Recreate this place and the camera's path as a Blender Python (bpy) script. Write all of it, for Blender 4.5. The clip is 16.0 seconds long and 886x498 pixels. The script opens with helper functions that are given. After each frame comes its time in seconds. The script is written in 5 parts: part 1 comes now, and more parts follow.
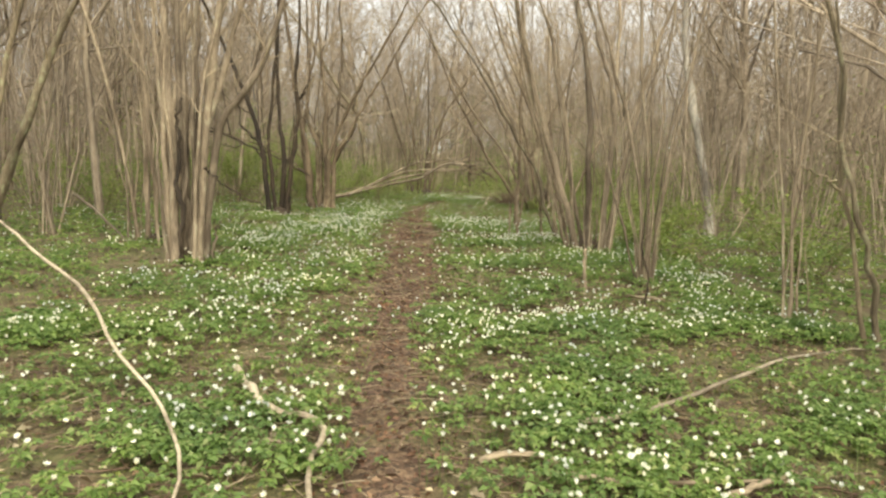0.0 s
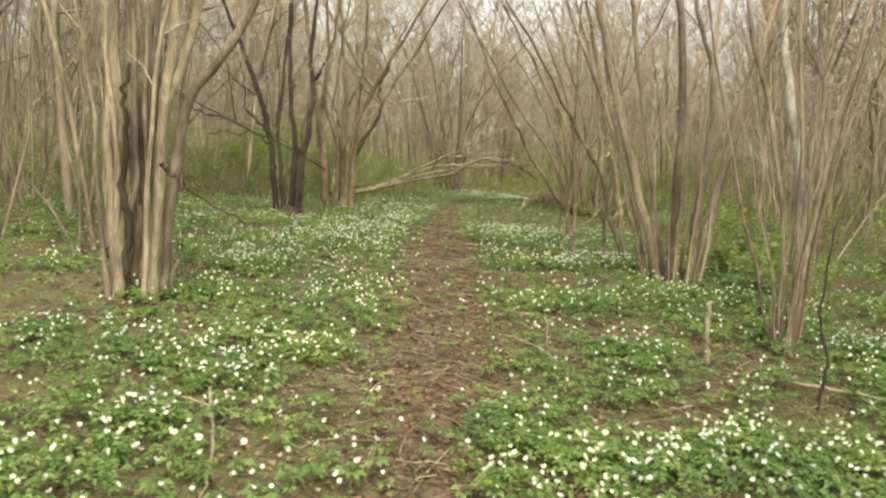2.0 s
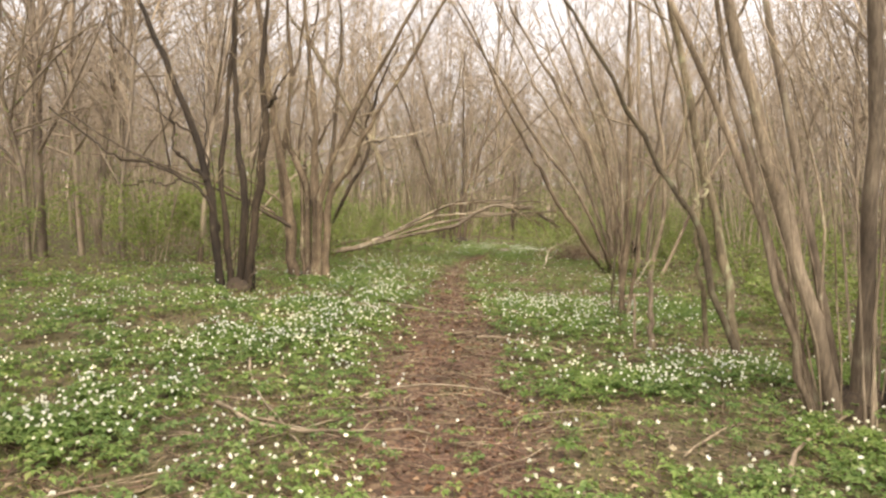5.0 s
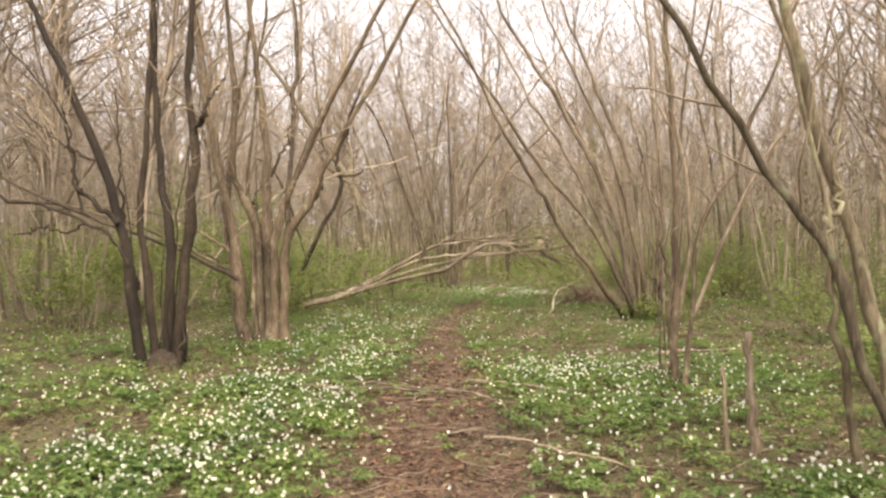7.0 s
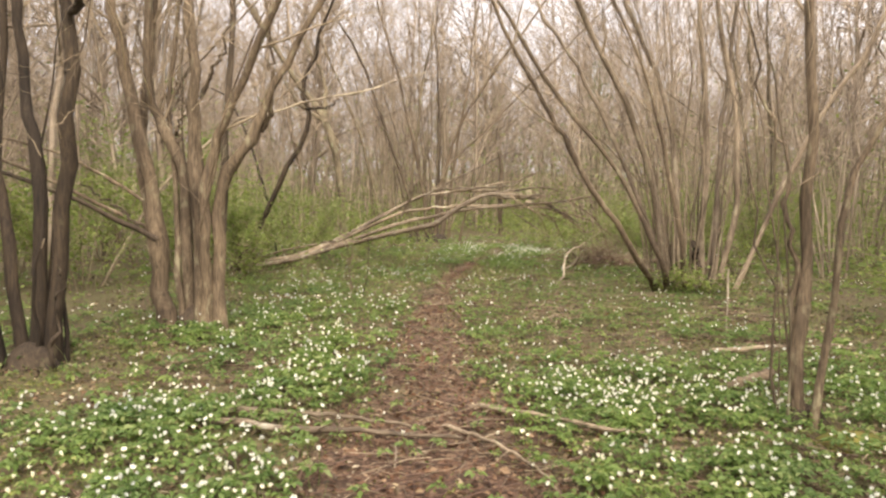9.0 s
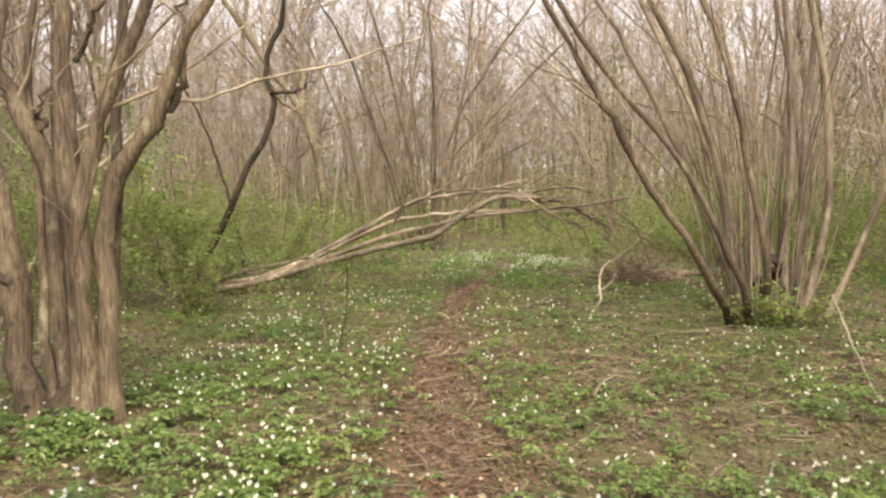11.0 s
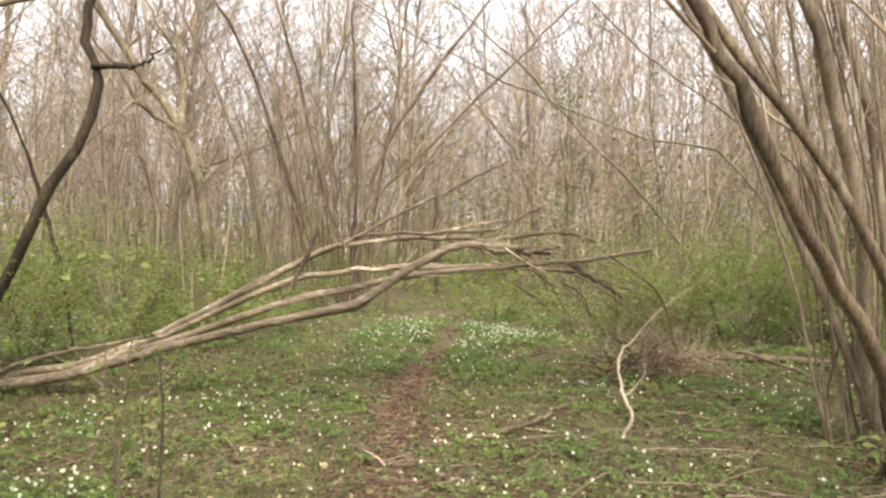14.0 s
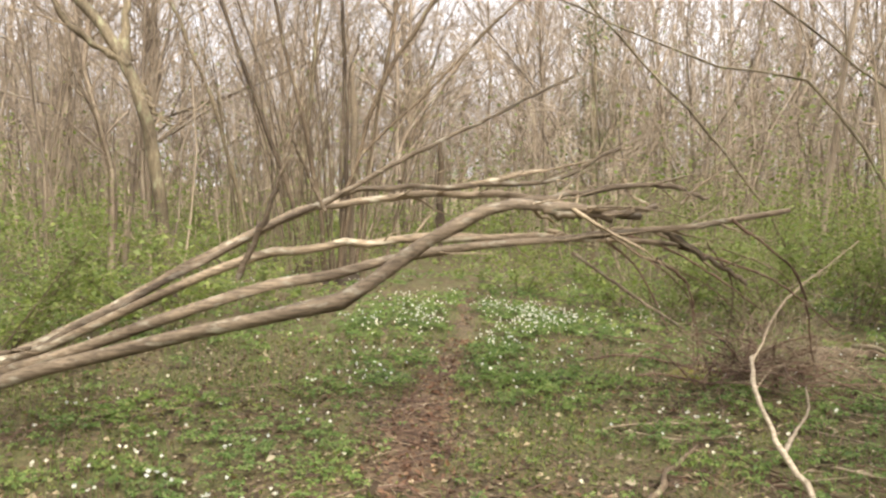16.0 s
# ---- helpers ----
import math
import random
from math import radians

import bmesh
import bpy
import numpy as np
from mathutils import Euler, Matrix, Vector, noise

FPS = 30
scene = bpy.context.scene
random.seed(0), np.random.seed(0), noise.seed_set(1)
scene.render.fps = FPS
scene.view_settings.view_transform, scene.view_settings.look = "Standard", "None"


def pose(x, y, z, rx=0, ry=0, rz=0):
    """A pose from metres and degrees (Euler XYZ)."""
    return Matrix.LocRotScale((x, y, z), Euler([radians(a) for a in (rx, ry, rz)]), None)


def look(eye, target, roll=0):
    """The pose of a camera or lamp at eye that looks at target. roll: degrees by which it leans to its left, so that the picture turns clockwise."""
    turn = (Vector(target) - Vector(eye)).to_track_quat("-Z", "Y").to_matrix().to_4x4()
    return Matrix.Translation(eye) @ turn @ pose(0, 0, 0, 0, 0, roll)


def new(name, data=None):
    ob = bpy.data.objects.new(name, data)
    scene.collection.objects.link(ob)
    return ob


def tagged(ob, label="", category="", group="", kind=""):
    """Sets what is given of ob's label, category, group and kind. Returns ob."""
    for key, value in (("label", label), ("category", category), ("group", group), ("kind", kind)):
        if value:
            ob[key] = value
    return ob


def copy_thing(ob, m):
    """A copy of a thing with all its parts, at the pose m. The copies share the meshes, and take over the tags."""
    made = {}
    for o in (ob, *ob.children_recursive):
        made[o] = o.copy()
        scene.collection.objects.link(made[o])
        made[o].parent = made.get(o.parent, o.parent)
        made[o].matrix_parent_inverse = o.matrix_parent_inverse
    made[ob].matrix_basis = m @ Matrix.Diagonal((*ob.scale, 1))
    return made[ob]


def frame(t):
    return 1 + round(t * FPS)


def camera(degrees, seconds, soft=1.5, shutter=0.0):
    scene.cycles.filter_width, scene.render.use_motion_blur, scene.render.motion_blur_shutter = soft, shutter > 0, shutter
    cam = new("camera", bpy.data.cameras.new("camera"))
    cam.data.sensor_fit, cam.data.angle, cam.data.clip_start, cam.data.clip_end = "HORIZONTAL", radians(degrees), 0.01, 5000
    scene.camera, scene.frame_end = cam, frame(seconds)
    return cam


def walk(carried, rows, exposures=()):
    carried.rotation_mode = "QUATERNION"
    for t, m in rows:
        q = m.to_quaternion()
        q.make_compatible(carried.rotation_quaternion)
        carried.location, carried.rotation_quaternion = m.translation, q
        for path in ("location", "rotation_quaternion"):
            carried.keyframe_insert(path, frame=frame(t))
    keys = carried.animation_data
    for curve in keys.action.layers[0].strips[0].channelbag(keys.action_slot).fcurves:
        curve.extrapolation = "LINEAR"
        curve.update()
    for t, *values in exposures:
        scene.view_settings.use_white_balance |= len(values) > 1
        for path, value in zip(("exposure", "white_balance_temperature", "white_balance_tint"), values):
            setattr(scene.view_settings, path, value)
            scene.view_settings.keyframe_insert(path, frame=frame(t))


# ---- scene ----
cam = camera(61.8, 16.0, soft=2.5)
PATH = [
    (0, (0.194, 0.079, 1.343), (0.143, 2.066, 1.121), 2.3),
    (0.3, (0.155, 0.462, 1.342), (0.081, 2.45, 1.141), 1.3),
    (0.4, (0.143, 0.597, 1.345), (0.029, 2.579, 1.102), 1.5),
    (0.5, (0.156, 0.744, 1.348), (0.029, 2.724, 1.099), 2.9),
    (1, (0.024, 1.413, 1.363), (-0.055, 3.4, 1.149), 4.7),
    (1.5, (-0.063, 2.064, 1.395), (-0.144, 4.053, 1.199), 2.8),
    (2, (-0.138, 2.741, 1.434), (-0.249, 4.722, 1.186), 3.9),
    (2.5, (-0.242, 3.41, 1.463), (-0.285, 5.402, 1.296), 3.5),
    (3, (-0.273, 4.091, 1.443), (-0.359, 6.088, 1.375), 2.2),
    (3.5, (-0.32, 4.729, 1.443), (-0.387, 6.721, 1.278), 3.8),
    (4, (-0.342, 5.407, 1.491), (-0.397, 7.4, 1.327), 2.7),
    (4.2, (-0.359, 5.685, 1.469), (-0.445, 7.68, 1.349), 3.0),
    (6.3, (-0.379, 8.627, 1.438), (-0.556, 10.612, 1.279), 0.7),
    (6.5, (-0.441, 8.826, 1.437), (-0.545, 10.813, 1.239), 0.4),
    (7, (-0.505, 9.475, 1.413), (-0.614, 11.472, 1.404), -0.3),
    (7.1, (-0.509, 9.636, 1.395), (-0.62, 11.632, 1.33), 0.6),
    (7.5, (-0.588, 10.222, 1.366), (-0.699, 12.218, 1.315), 0.2),
    (8, (-0.657, 10.87, 1.366), (-0.826, 12.857, 1.206), -0.9),
    (8.5, (-0.709, 11.53, 1.396), (-0.913, 13.512, 1.222), 0.0),
    (8.8, (-0.735, 11.886, 1.384), (-0.847, 13.882, 1.342), -0.3),
    (9, (-0.765, 12.171, 1.449), (-0.825, 14.165, 1.3), 0.6),
    (9.5, (-0.793, 12.872, 1.4), (-0.939, 14.86, 1.246), -1.3),
    (10, (-0.914, 13.515, 1.419), (-0.98, 15.508, 1.265), 0.3),
    (10.2, (-0.989, 13.779, 1.453), (-0.993, 15.774, 1.307), -0.3),
    (12.3, (-0.924, 16.518, 1.544), (-1.048, 18.508, 1.376), -0.5),
    (12.5, (-0.974, 16.762, 1.515), (-1.033, 18.754, 1.349), -1.5),
    (12.7, (-1.018, 17.057, 1.474), (-0.953, 19.055, 1.418), -0.4),
    (13, (-1.101, 17.459, 1.483), (-0.979, 19.453, 1.392), -0.2),
    (13.1, (-1.108, 17.598, 1.473), (-1.003, 19.593, 1.379), -0.3),
    (13.2, (-1.104, 17.735, 1.463), (-1.014, 19.732, 1.387), -0.5),
    (13.3, (-1.1, 17.875, 1.451), (-1.103, 19.875, 1.413), -2.0),
    (13.5, (-1.106, 18.131, 1.454), (-1.06, 20.127, 1.338), -0.2),
    (14, (-1.174, 18.757, 1.455), (-0.99, 20.748, 1.441), 0.9),
    (14.5, (-1.169, 19.424, 1.422), (-1.036, 21.419, 1.353), -1.6),
    (14.6, (-1.172, 19.561, 1.422), (-1.044, 21.557, 1.366), -2.2),
    (15, (-1.161, 20.062, 1.431), (-1.004, 22.05, 1.279), -0.4),
    (15.5, (-1.189, 20.666, 1.468), (-0.905, 22.641, 1.341), 0.0),
    (15.9, (-1.167, 21.139, 1.452), (-0.954, 23.124, 1.328), -0.6),
    (16, (-1.186, 21.264, 1.46), (-0.985, 23.25, 1.333), 0.6),
]
walk(cam, [(t, look(eye, target, roll)) for t, eye, target, roll in PATH], [(0, 0.87, 7200, -1), (1.5, 0.97, 7200, -5), (3.5, 1.03, 7200, -3), (4, 1.08, 7200, 3), (6.5, 1.12, 7150, 11), (10, 1.12, 7150, 11), (12.5, 1.2, 6900, 7), (16, 1.24, 6800, 8)])

# ---- light ----
world = bpy.data.worlds.new("overcast_sky")
scene.world = world
world.use_nodes = True
wn, wl = world.node_tree.nodes, world.node_tree.links
sky = wn.new("ShaderNodeTexSky")
sky.sky_type = "NISHITA"
sky.sun_disc = False
sky.sun_elevation, sky.sun_rotation = radians(48), radians(150)
sky.dust_density, sky.ozone_density, sky.air_density = 6.0, 0.5, 1.0
haze = wn.new("ShaderNodeMixRGB")
haze.inputs[0].default_value = 0.8
haze.inputs[2].default_value = (8.7, 8.5, 9.1, 1)
wl.new(sky.outputs[0], haze.inputs[1])
wl.new(haze.outputs[0], wn["Background"].inputs[0])
wn["Background"].inputs[1].default_value = 0.096
sun_data = bpy.data.lights.new("sun", "SUN")
sun_data.energy, sun_data.angle, sun_data.color = 2.5, radians(45), (1.0, 0.95, 0.88)
sun = new("sun", sun_data)
sun.matrix_world = look((0, 0, 30), (-4, 25, 0))


# ---- materials ----
def shader(name):
    ma = bpy.data.materials.new(name)
    ma.use_nodes = True
    return ma, ma.node_tree.nodes, ma.node_tree.links, ma.node_tree.nodes["Principled BSDF"]


def ramp(nodes, stops):
    r = nodes.new("ShaderNodeValToRGB")
    while len(r.color_ramp.elements) < len(stops):
        r.color_ramp.elements.new(0.5)
    for e, (p, c) in zip(r.color_ramp.elements, stops):
        e.position, e.color = p, (*c, 1)
    return r


def noise_node(nodes, links, vec, scale, detail=4.0, rough=0.6):
    n = nodes.new("ShaderNodeTexNoise")
    n.inputs["Scale"].default_value, n.inputs["Detail"].default_value, n.inputs["Roughness"].default_value = scale, detail, rough
    links.new(vec, n.inputs["Vector"])
    return n


def scaled(nodes, links, vec, s):
    m = nodes.new("ShaderNodeMapping")
    m.inputs["Scale"].default_value = s
    links.new(vec, m.inputs["Vector"])
    return m.outputs[0]


def mix(nodes, links, mode, fac, a, b):
    m = nodes.new("ShaderNodeMixRGB")
    m.blend_type = mode
    for k, v in enumerate((fac, a, b)):
        if isinstance(v, (int, float)):
            m.inputs[k].default_value = v
        elif isinstance(v, tuple):
            m.inputs[k].default_value = (*v, 1)
        else:
            links.new(v, m.inputs[k])
    return m.outputs[0]


def bark(name, dark, light, lichen, lichen_part=0.58, island=False, lying=False):
    """Bark: upright streaks, fine grain, lichen patches; each stem a little lighter or darker."""
    ma, n, l, p = shader(name)
    tc = n.new("ShaderNodeTexCoord").outputs["Object"]
    streak = noise_node(n, l, scaled(n, l, tc, (9, 45, 60) if lying else (60, 60, 7)), 1.0, 5, 0.65)
    col = ramp(n, ((0.3, dark), (0.7, light)))
    l.new(streak.outputs[0], col.inputs[0])
    patch = noise_node(n, l, scaled(n, l, tc, (5, 14, 16) if lying else (9, 9, 4.5)), 1.0, 4, 0.6)
    cut = ramp(n, ((lichen_part, (0, 0, 0)), (lichen_part + 0.13, (1, 1, 1))))
    l.new(patch.outputs[0], cut.inputs[0])
    c = mix(n, l, "MIX", cut.outputs[0], col.outputs[0], lichen)
    broad = noise_node(n, l, scaled(n, l, tc, (2.2, 2.2, 1.1)), 1.0, 3, 0.55)
    tone = ramp(n, ((0.34, (0.5, 0.47, 0.45)), (0.6, (1.25, 1.25, 1.24))))
    l.new(broad.outputs[0], tone.inputs[0])
    c = mix(n, l, "MULTIPLY", 1.0, c, tone.outputs[0])
    if island:
        rnd = n.new("ShaderNodeNewGeometry").outputs["Random Per Island"]
    else:
        rnd = n.new("ShaderNodeObjectInfo").outputs["Random"]
    var = ramp(n, ((0.0, (0.58, 0.56, 0.56)), (0.5, (1.0, 0.97, 0.95)), (1.0, (1.16, 1.12, 1.08))) if island else ((0.0, (0.55, 0.53, 0.52)), (0.5, (1.0, 0.98, 0.95)), (1.0, (1.16, 1.13, 1.08))))
    l.new(rnd, var.inputs[0])
    l.new(mix(n, l, "MULTIPLY", 1.0, c, var.outputs[0]), p.inputs["Base Color"])
    p.inputs["Roughness"].default_value = 0.85
    b = n.new("ShaderNodeBump")
    b.inputs["Strength"].default_value, b.inputs["Distance"].default_value = 0.6, 0.01
    l.new(streak.outputs[0], b.inputs["Height"])
    l.new(b.outputs[0], p.inputs["Normal"])
    return ma


def leafy(name, stops, glow=0.35, rough=0.55):
    """Thin leaves: light comes through them; every leaf has a tone of its own."""
    ma, n, l, p = shader(name)
    rnd = n.new("ShaderNodeNewGeometry").outputs["Random Per Island"]
    col = ramp(n, stops)
    l.new(rnd, col.inputs[0])
    tc = n.new("ShaderNodeTexCoord").outputs["Object"]
    big = noise_node(n, l, tc, 1.3, 2)
    tone = ramp(n, ((0.3, (0.75, 0.8, 0.8)), (0.7, (1.2, 1.15, 0.95))))
    l.new(big.outputs[0], tone.inputs[0])
    c = mix(n, l, "MULTIPLY", 1.0, col.outputs[0], tone.outputs[0])
    l.new(c, p.inputs["Base Color"])
    p.inputs["Roughness"].default_value = rough
    t = n.new("ShaderNodeBsdfTranslucent")
    l.new(c, t.inputs[0])
    m = n.new("ShaderNodeMixShader")
    m.inputs[0].default_value = glow
    l.new(p.outputs[0], m.inputs[1])
    l.new(t.outputs[0], m.inputs[2])
    l.new(m.outputs[0], n["Material Output"].inputs[0])
    return ma


def soil():
    """Brown leaf litter on dark earth, with mossy green patches away from the trodden line."""
    ma, n, l, p = shader("leaf_litter_ground")
    tc = n.new("ShaderNodeTexCoord").outputs["Object"]
    v = n.new("ShaderNodeTexVoronoi")
    v.inputs["Scale"].default_value, v.inputs["Randomness"].default_value = 34, 1.0
    warp = noise_node(n, l, tc, 6, 3)
    l.new(mix(n, l, "LINEAR_LIGHT", 0.06, tc, warp.outputs[1]), v.inputs["Vector"])
    cell = ramp(n, ((0.0, (0.055, 0.032, 0.021)), (0.35, (0.12, 0.067, 0.043)), (0.7, (0.175, 0.103, 0.066)), (1.0, (0.25, 0.163, 0.107))))
    split = n.new("ShaderNodeSeparateColor")
    l.new(v.outputs["Color"], split.inputs[0])
    l.new(split.outputs[0], cell.inputs[0])
    fine = noise_node(n, l, tc, 70, 4)
    grain = ramp(n, ((0.32, (0.42, 0.42, 0.42)), (0.68, (1.45, 1.42, 1.36))))
    l.new(fine.outputs[0], grain.inputs[0])
    c = mix(n, l, "MULTIPLY", 1.0, cell.outputs[0], grain.outputs[0])
    moss = noise_node(n, l, tc, 2.6, 8, 0.72)
    cut = ramp(n, ((0.42, (0.05, 0.05, 0.05)), (0.6, (0.75, 0.75, 0.75))))
    l.new(moss.outputs[0], cut.inputs[0])
    green = ramp(n, ((0.32, (0.06, 0.066, 0.022)), (0.68, (0.185, 0.19, 0.065))))
    l.new(fine.outputs[0], green.inputs[0])
    worn = n.new("ShaderNodeAttribute")
    worn.attribute_name = "trodden"
    dull = mix(n, l, "MULTIPLY", 1.0, c, (0.86, 1.02, 0.92))
    c = mix(n, l, "MIX", worn.outputs["Fac"], dull, c)
    grown = mix(n, l, "SUBTRACT", 1.0, cut.outputs[0], worn.outputs["Fac"])
    l.new(mix(n, l, "MIX", grown, c, green.outputs[0]), p.inputs["Base Color"])
    p.inputs["Roughness"].default_value = 0.9
    b = n.new("ShaderNodeBump")
    b.inputs["Strength"].default_value, b.inputs["Distance"].default_value = 0.7, 0.03
    l.new(mix(n, l, "ADD", 0.6, split.outputs[0], fine.outputs[0]), b.inputs["Height"])
    l.new(b.outputs[0], p.inputs["Normal"])
    return ma


BARK_HAZEL = bark("hazel_bark", (0.135, 0.105, 0.075), (0.42, 0.34, 0.252), (0.41, 0.37, 0.27))
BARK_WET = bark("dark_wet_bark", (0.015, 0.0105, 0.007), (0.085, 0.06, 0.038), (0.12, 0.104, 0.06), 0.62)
BARK_BROWN = bark("brown_bark", (0.04, 0.028, 0.019), (0.235, 0.178, 0.12), (0.27, 0.245, 0.165), 0.57)
BARK_GREY = bark("grey_bark", (0.09, 0.072, 0.047), (0.32, 0.262, 0.175), (0.33, 0.33, 0.21), 0.55)
# Far bark is paler than the near barks: distance haze put into its colour.
BARK_FAR_HAZED = bark("hazed_woodland_bark", (0.275, 0.226, 0.172), (0.51, 0.425, 0.33), (0.43, 0.39, 0.295), 0.6, True)
BARK_BIRCH = bark("birch_bark", (0.1, 0.09, 0.085), (0.5, 0.47, 0.43), (0.42, 0.39, 0.35), 0.5)
DEAD_WOOD = bark("bleached_dead_wood", (0.25, 0.207, 0.15), (0.55, 0.475, 0.37), (0.42, 0.38, 0.28), 0.6, lying=True)
STICK = bark("weathered_stick", (0.15, 0.117, 0.081), (0.41, 0.335, 0.245), (0.33, 0.295, 0.205), 0.58, lying=True)
ARCH_WOOD = bark("fallen_bough_bark", (0.09, 0.067, 0.045), (0.42, 0.335, 0.24), (0.55, 0.52, 0.42), 0.55, lying=True)
TWIG = bark("twig_bark", (0.22, 0.175, 0.12), (0.47, 0.385, 0.27), (0.38, 0.35, 0.22), 0.62, True)
RED_TWIG = bark("reddish_twigs", (0.1, 0.062, 0.045), (0.23, 0.146, 0.108), (0.19, 0.143, 0.096), 0.65, True)
LEAF = leafy("anemone_leaf", ((0.0, (0.1, 0.165, 0.048)), (0.4, (0.175, 0.27, 0.078)), (0.8, (0.25, 0.355, 0.112)), (1.0, (0.36, 0.4, 0.175))), 0.45)
PETAL = leafy("white_petal", ((0.0, (0.82, 0.82, 0.78)), (1.0, (0.9, 0.88, 0.88))), 0.25)
STAMEN = leafy("yellow_stamens", ((0.0, (0.6, 0.5, 0.08)), (1.0, (0.7, 0.6, 0.12))), 0.1)
SPRING_LEAF = leafy("spring_leaf", ((0.0, (0.16, 0.21, 0.058)), (0.5, (0.245, 0.32, 0.09)), (1.0, (0.36, 0.415, 0.145))), 0.5)
LITTER = leafy("dead_leaf", ((0.0, (0.07, 0.036, 0.023)), (0.4, (0.155, 0.08, 0.05)), (0.78, (0.22, 0.12, 0.077)), (1.0, (0.36, 0.25, 0.17))), 0.15, 0.7)
NEEDLE = leafy("spruce_needles", ((0.0, (0.13, 0.16, 0.07)), (1.0, (0.24, 0.26, 0.12))), 0.45)
SEEDLING = leafy("seedling_leaf", ((0.0, (0.1, 0.13, 0.035)), (0.5, (0.18, 0.22, 0.06)), (1.0, (0.27, 0.3, 0.1))), 0.4)
LITTER_DRY = leafy("dry_grey_leaf", ((0.0, (0.06, 0.042, 0.028)), (0.4, (0.13, 0.092, 0.058)), (0.72, (0.23, 0.172, 0.112)), (1.0, (0.56, 0.47, 0.35))), 0.15, 0.7)
SOIL = soil()
MOSS = bark("moss", (0.14, 0.13, 0.03), (0.3, 0.27, 0.06), (0.2, 0.22, 0.05), 0.5)


# ---- geometry helpers ----
rng = np.random.default_rng(7)


def fbm(x, y, scale, seed=0):
    """Smooth value noise of 0 to 1 in three octaves."""
    x, y = np.asarray(x, float) * scale, np.asarray(y, float) * scale
    total, weight = 0.0, 0.0
    for k in range(3):
        f = 2.0**k
        xi, yi = np.floor(x * f), np.floor(y * f)
        u, v = x * f - xi, y * f - yi
        u, v = u * u * (3 - 2 * u), v * v * (3 - 2 * v)

        def h(a, b):
            s = np.sin(a * 127.1 + b * 311.7 + seed * 74.7 + k * 19.3) * 43758.5453
            return s - np.floor(s)
        val = (h(xi, yi) * (1 - u) + h(xi + 1, yi) * u) * (1 - v) + (h(xi, yi + 1) * (1 - u) + h(xi + 1, yi + 1) * u) * v
        total, weight = total + val / f, weight + 1 / f
    return total / weight


def ground_z(x, y):
    return (fbm(x, y, 0.45, 3) - 0.5) * 0.12 + (fbm(x, y, 1.9, 5) - 0.5) * 0.05


def trail_x(y):
    return np.interp(y, (-2, 3.3, 5.6, 11, 14.6, 17.6, 20.7, 23.5, 26, 29.3, 40), (0.2, -0.09, -0.33, -0.55, -0.8, -1.0, -1.18, -1.06, -0.88, -0.1, 1.5))


def trail_half(y):
    return np.interp(y, (0, 6, 9, 12, 16, 19, 22, 26, 30), (0.16, 0.18, 0.36, 0.5, 0.58, 0.34, 0.2, 0.18, 0.1))


def mesh_np(name, verts, faces, materials, slots=None, smooth=True):
    """A mesh from an array of places and one of faces that all have as many corners."""
    me = bpy.data.meshes.new(name)
    verts, faces = np.asarray(verts, np.float32).reshape(-1, 3), np.asarray(faces, np.int32)
    n, k = faces.shape
    me.vertices.add(len(verts))
    me.vertices.foreach_set("co", verts.ravel())
    me.loops.add(n * k)
    me.loops.foreach_set("vertex_index", faces.ravel())
    me.polygons.add(n)
    me.polygons.foreach_set("loop_start", np.arange(0, n * k, k, dtype=np.int32))
    me.polygons.foreach_set("use_smooth", np.full(n, smooth))
    for ma in materials:
        me.materials.append(ma)
    if slots is not None:
        me.polygons.foreach_set("material_index", np.asarray(slots, np.int32))
    me.update(calc_edges=True)
    return me


def tubes(points, radii, sides):
    """Verts and quads of many tubes at once: points (tubes, knots, 3), radii (tubes, knots)."""
    P, R = np.asarray(points, float), np.asarray(radii, float)
    N, K, _ = P.shape
    T = np.gradient(P, axis=1)
    T /= np.linalg.norm(T, axis=2, keepdims=True) + 1e-9
    flat = np.abs(T[:, :, 2].mean(1)) < 0.6
    ref = np.where(flat[:, None], np.array([0.05, 0.06, 1.0]), np.array([0.2, 1.0, 0.05]))[:, None, :]
    U = np.cross(T, ref)
    U /= np.linalg.norm(U, axis=2, keepdims=True) + 1e-9
    W = np.cross(T, U)
    a = np.arange(sides) * 2 * np.pi / sides
    V = P[:, :, None, :] + R[:, :, None, None] * (np.cos(a)[None, None, :, None] * U[:, :, None, :] + np.sin(a)[None, None, :, None] * W[:, :, None, :])
    base = (np.arange(N)[:, None, None] * K + np.arange(K - 1)[None, :, None]) * sides
    s = np.arange(sides)[None, None, :]
    s2 = (s + 1) % sides
    F = np.stack([base + s, base + s2, base + s2 + sides, base + s + sides], -1).reshape(-1, 4)
    return V.reshape(-1, 3), F


def joined(pieces):
    vs, fs, off = [], [], 0
    for v, f in pieces:
        vs.append(v)
        fs.append(f + off)
        off += len(v)
    return np.concatenate(vs), np.concatenate(fs)


def curve_through(knots, count):
    """Places along a smooth line through the knots (Catmull-Rom)."""
    k = np.asarray(knots, float)
    p = np.vstack([2 * k[0] - k[1], k, 2 * k[-1] - k[-2]])
    out = []
    for u in np.linspace(0, len(k) - 1 - 1e-6, count):
        i, f = int(u), u - int(u)
        a, b, c, d = p[i:i + 4]
        out.append(0.5 * (2 * b + (c - a) * f + (2 * a - 5 * b + 4 * c - d) * f * f + (3 * b - a - 3 * c + d) * f**3))
    return np.array(out)


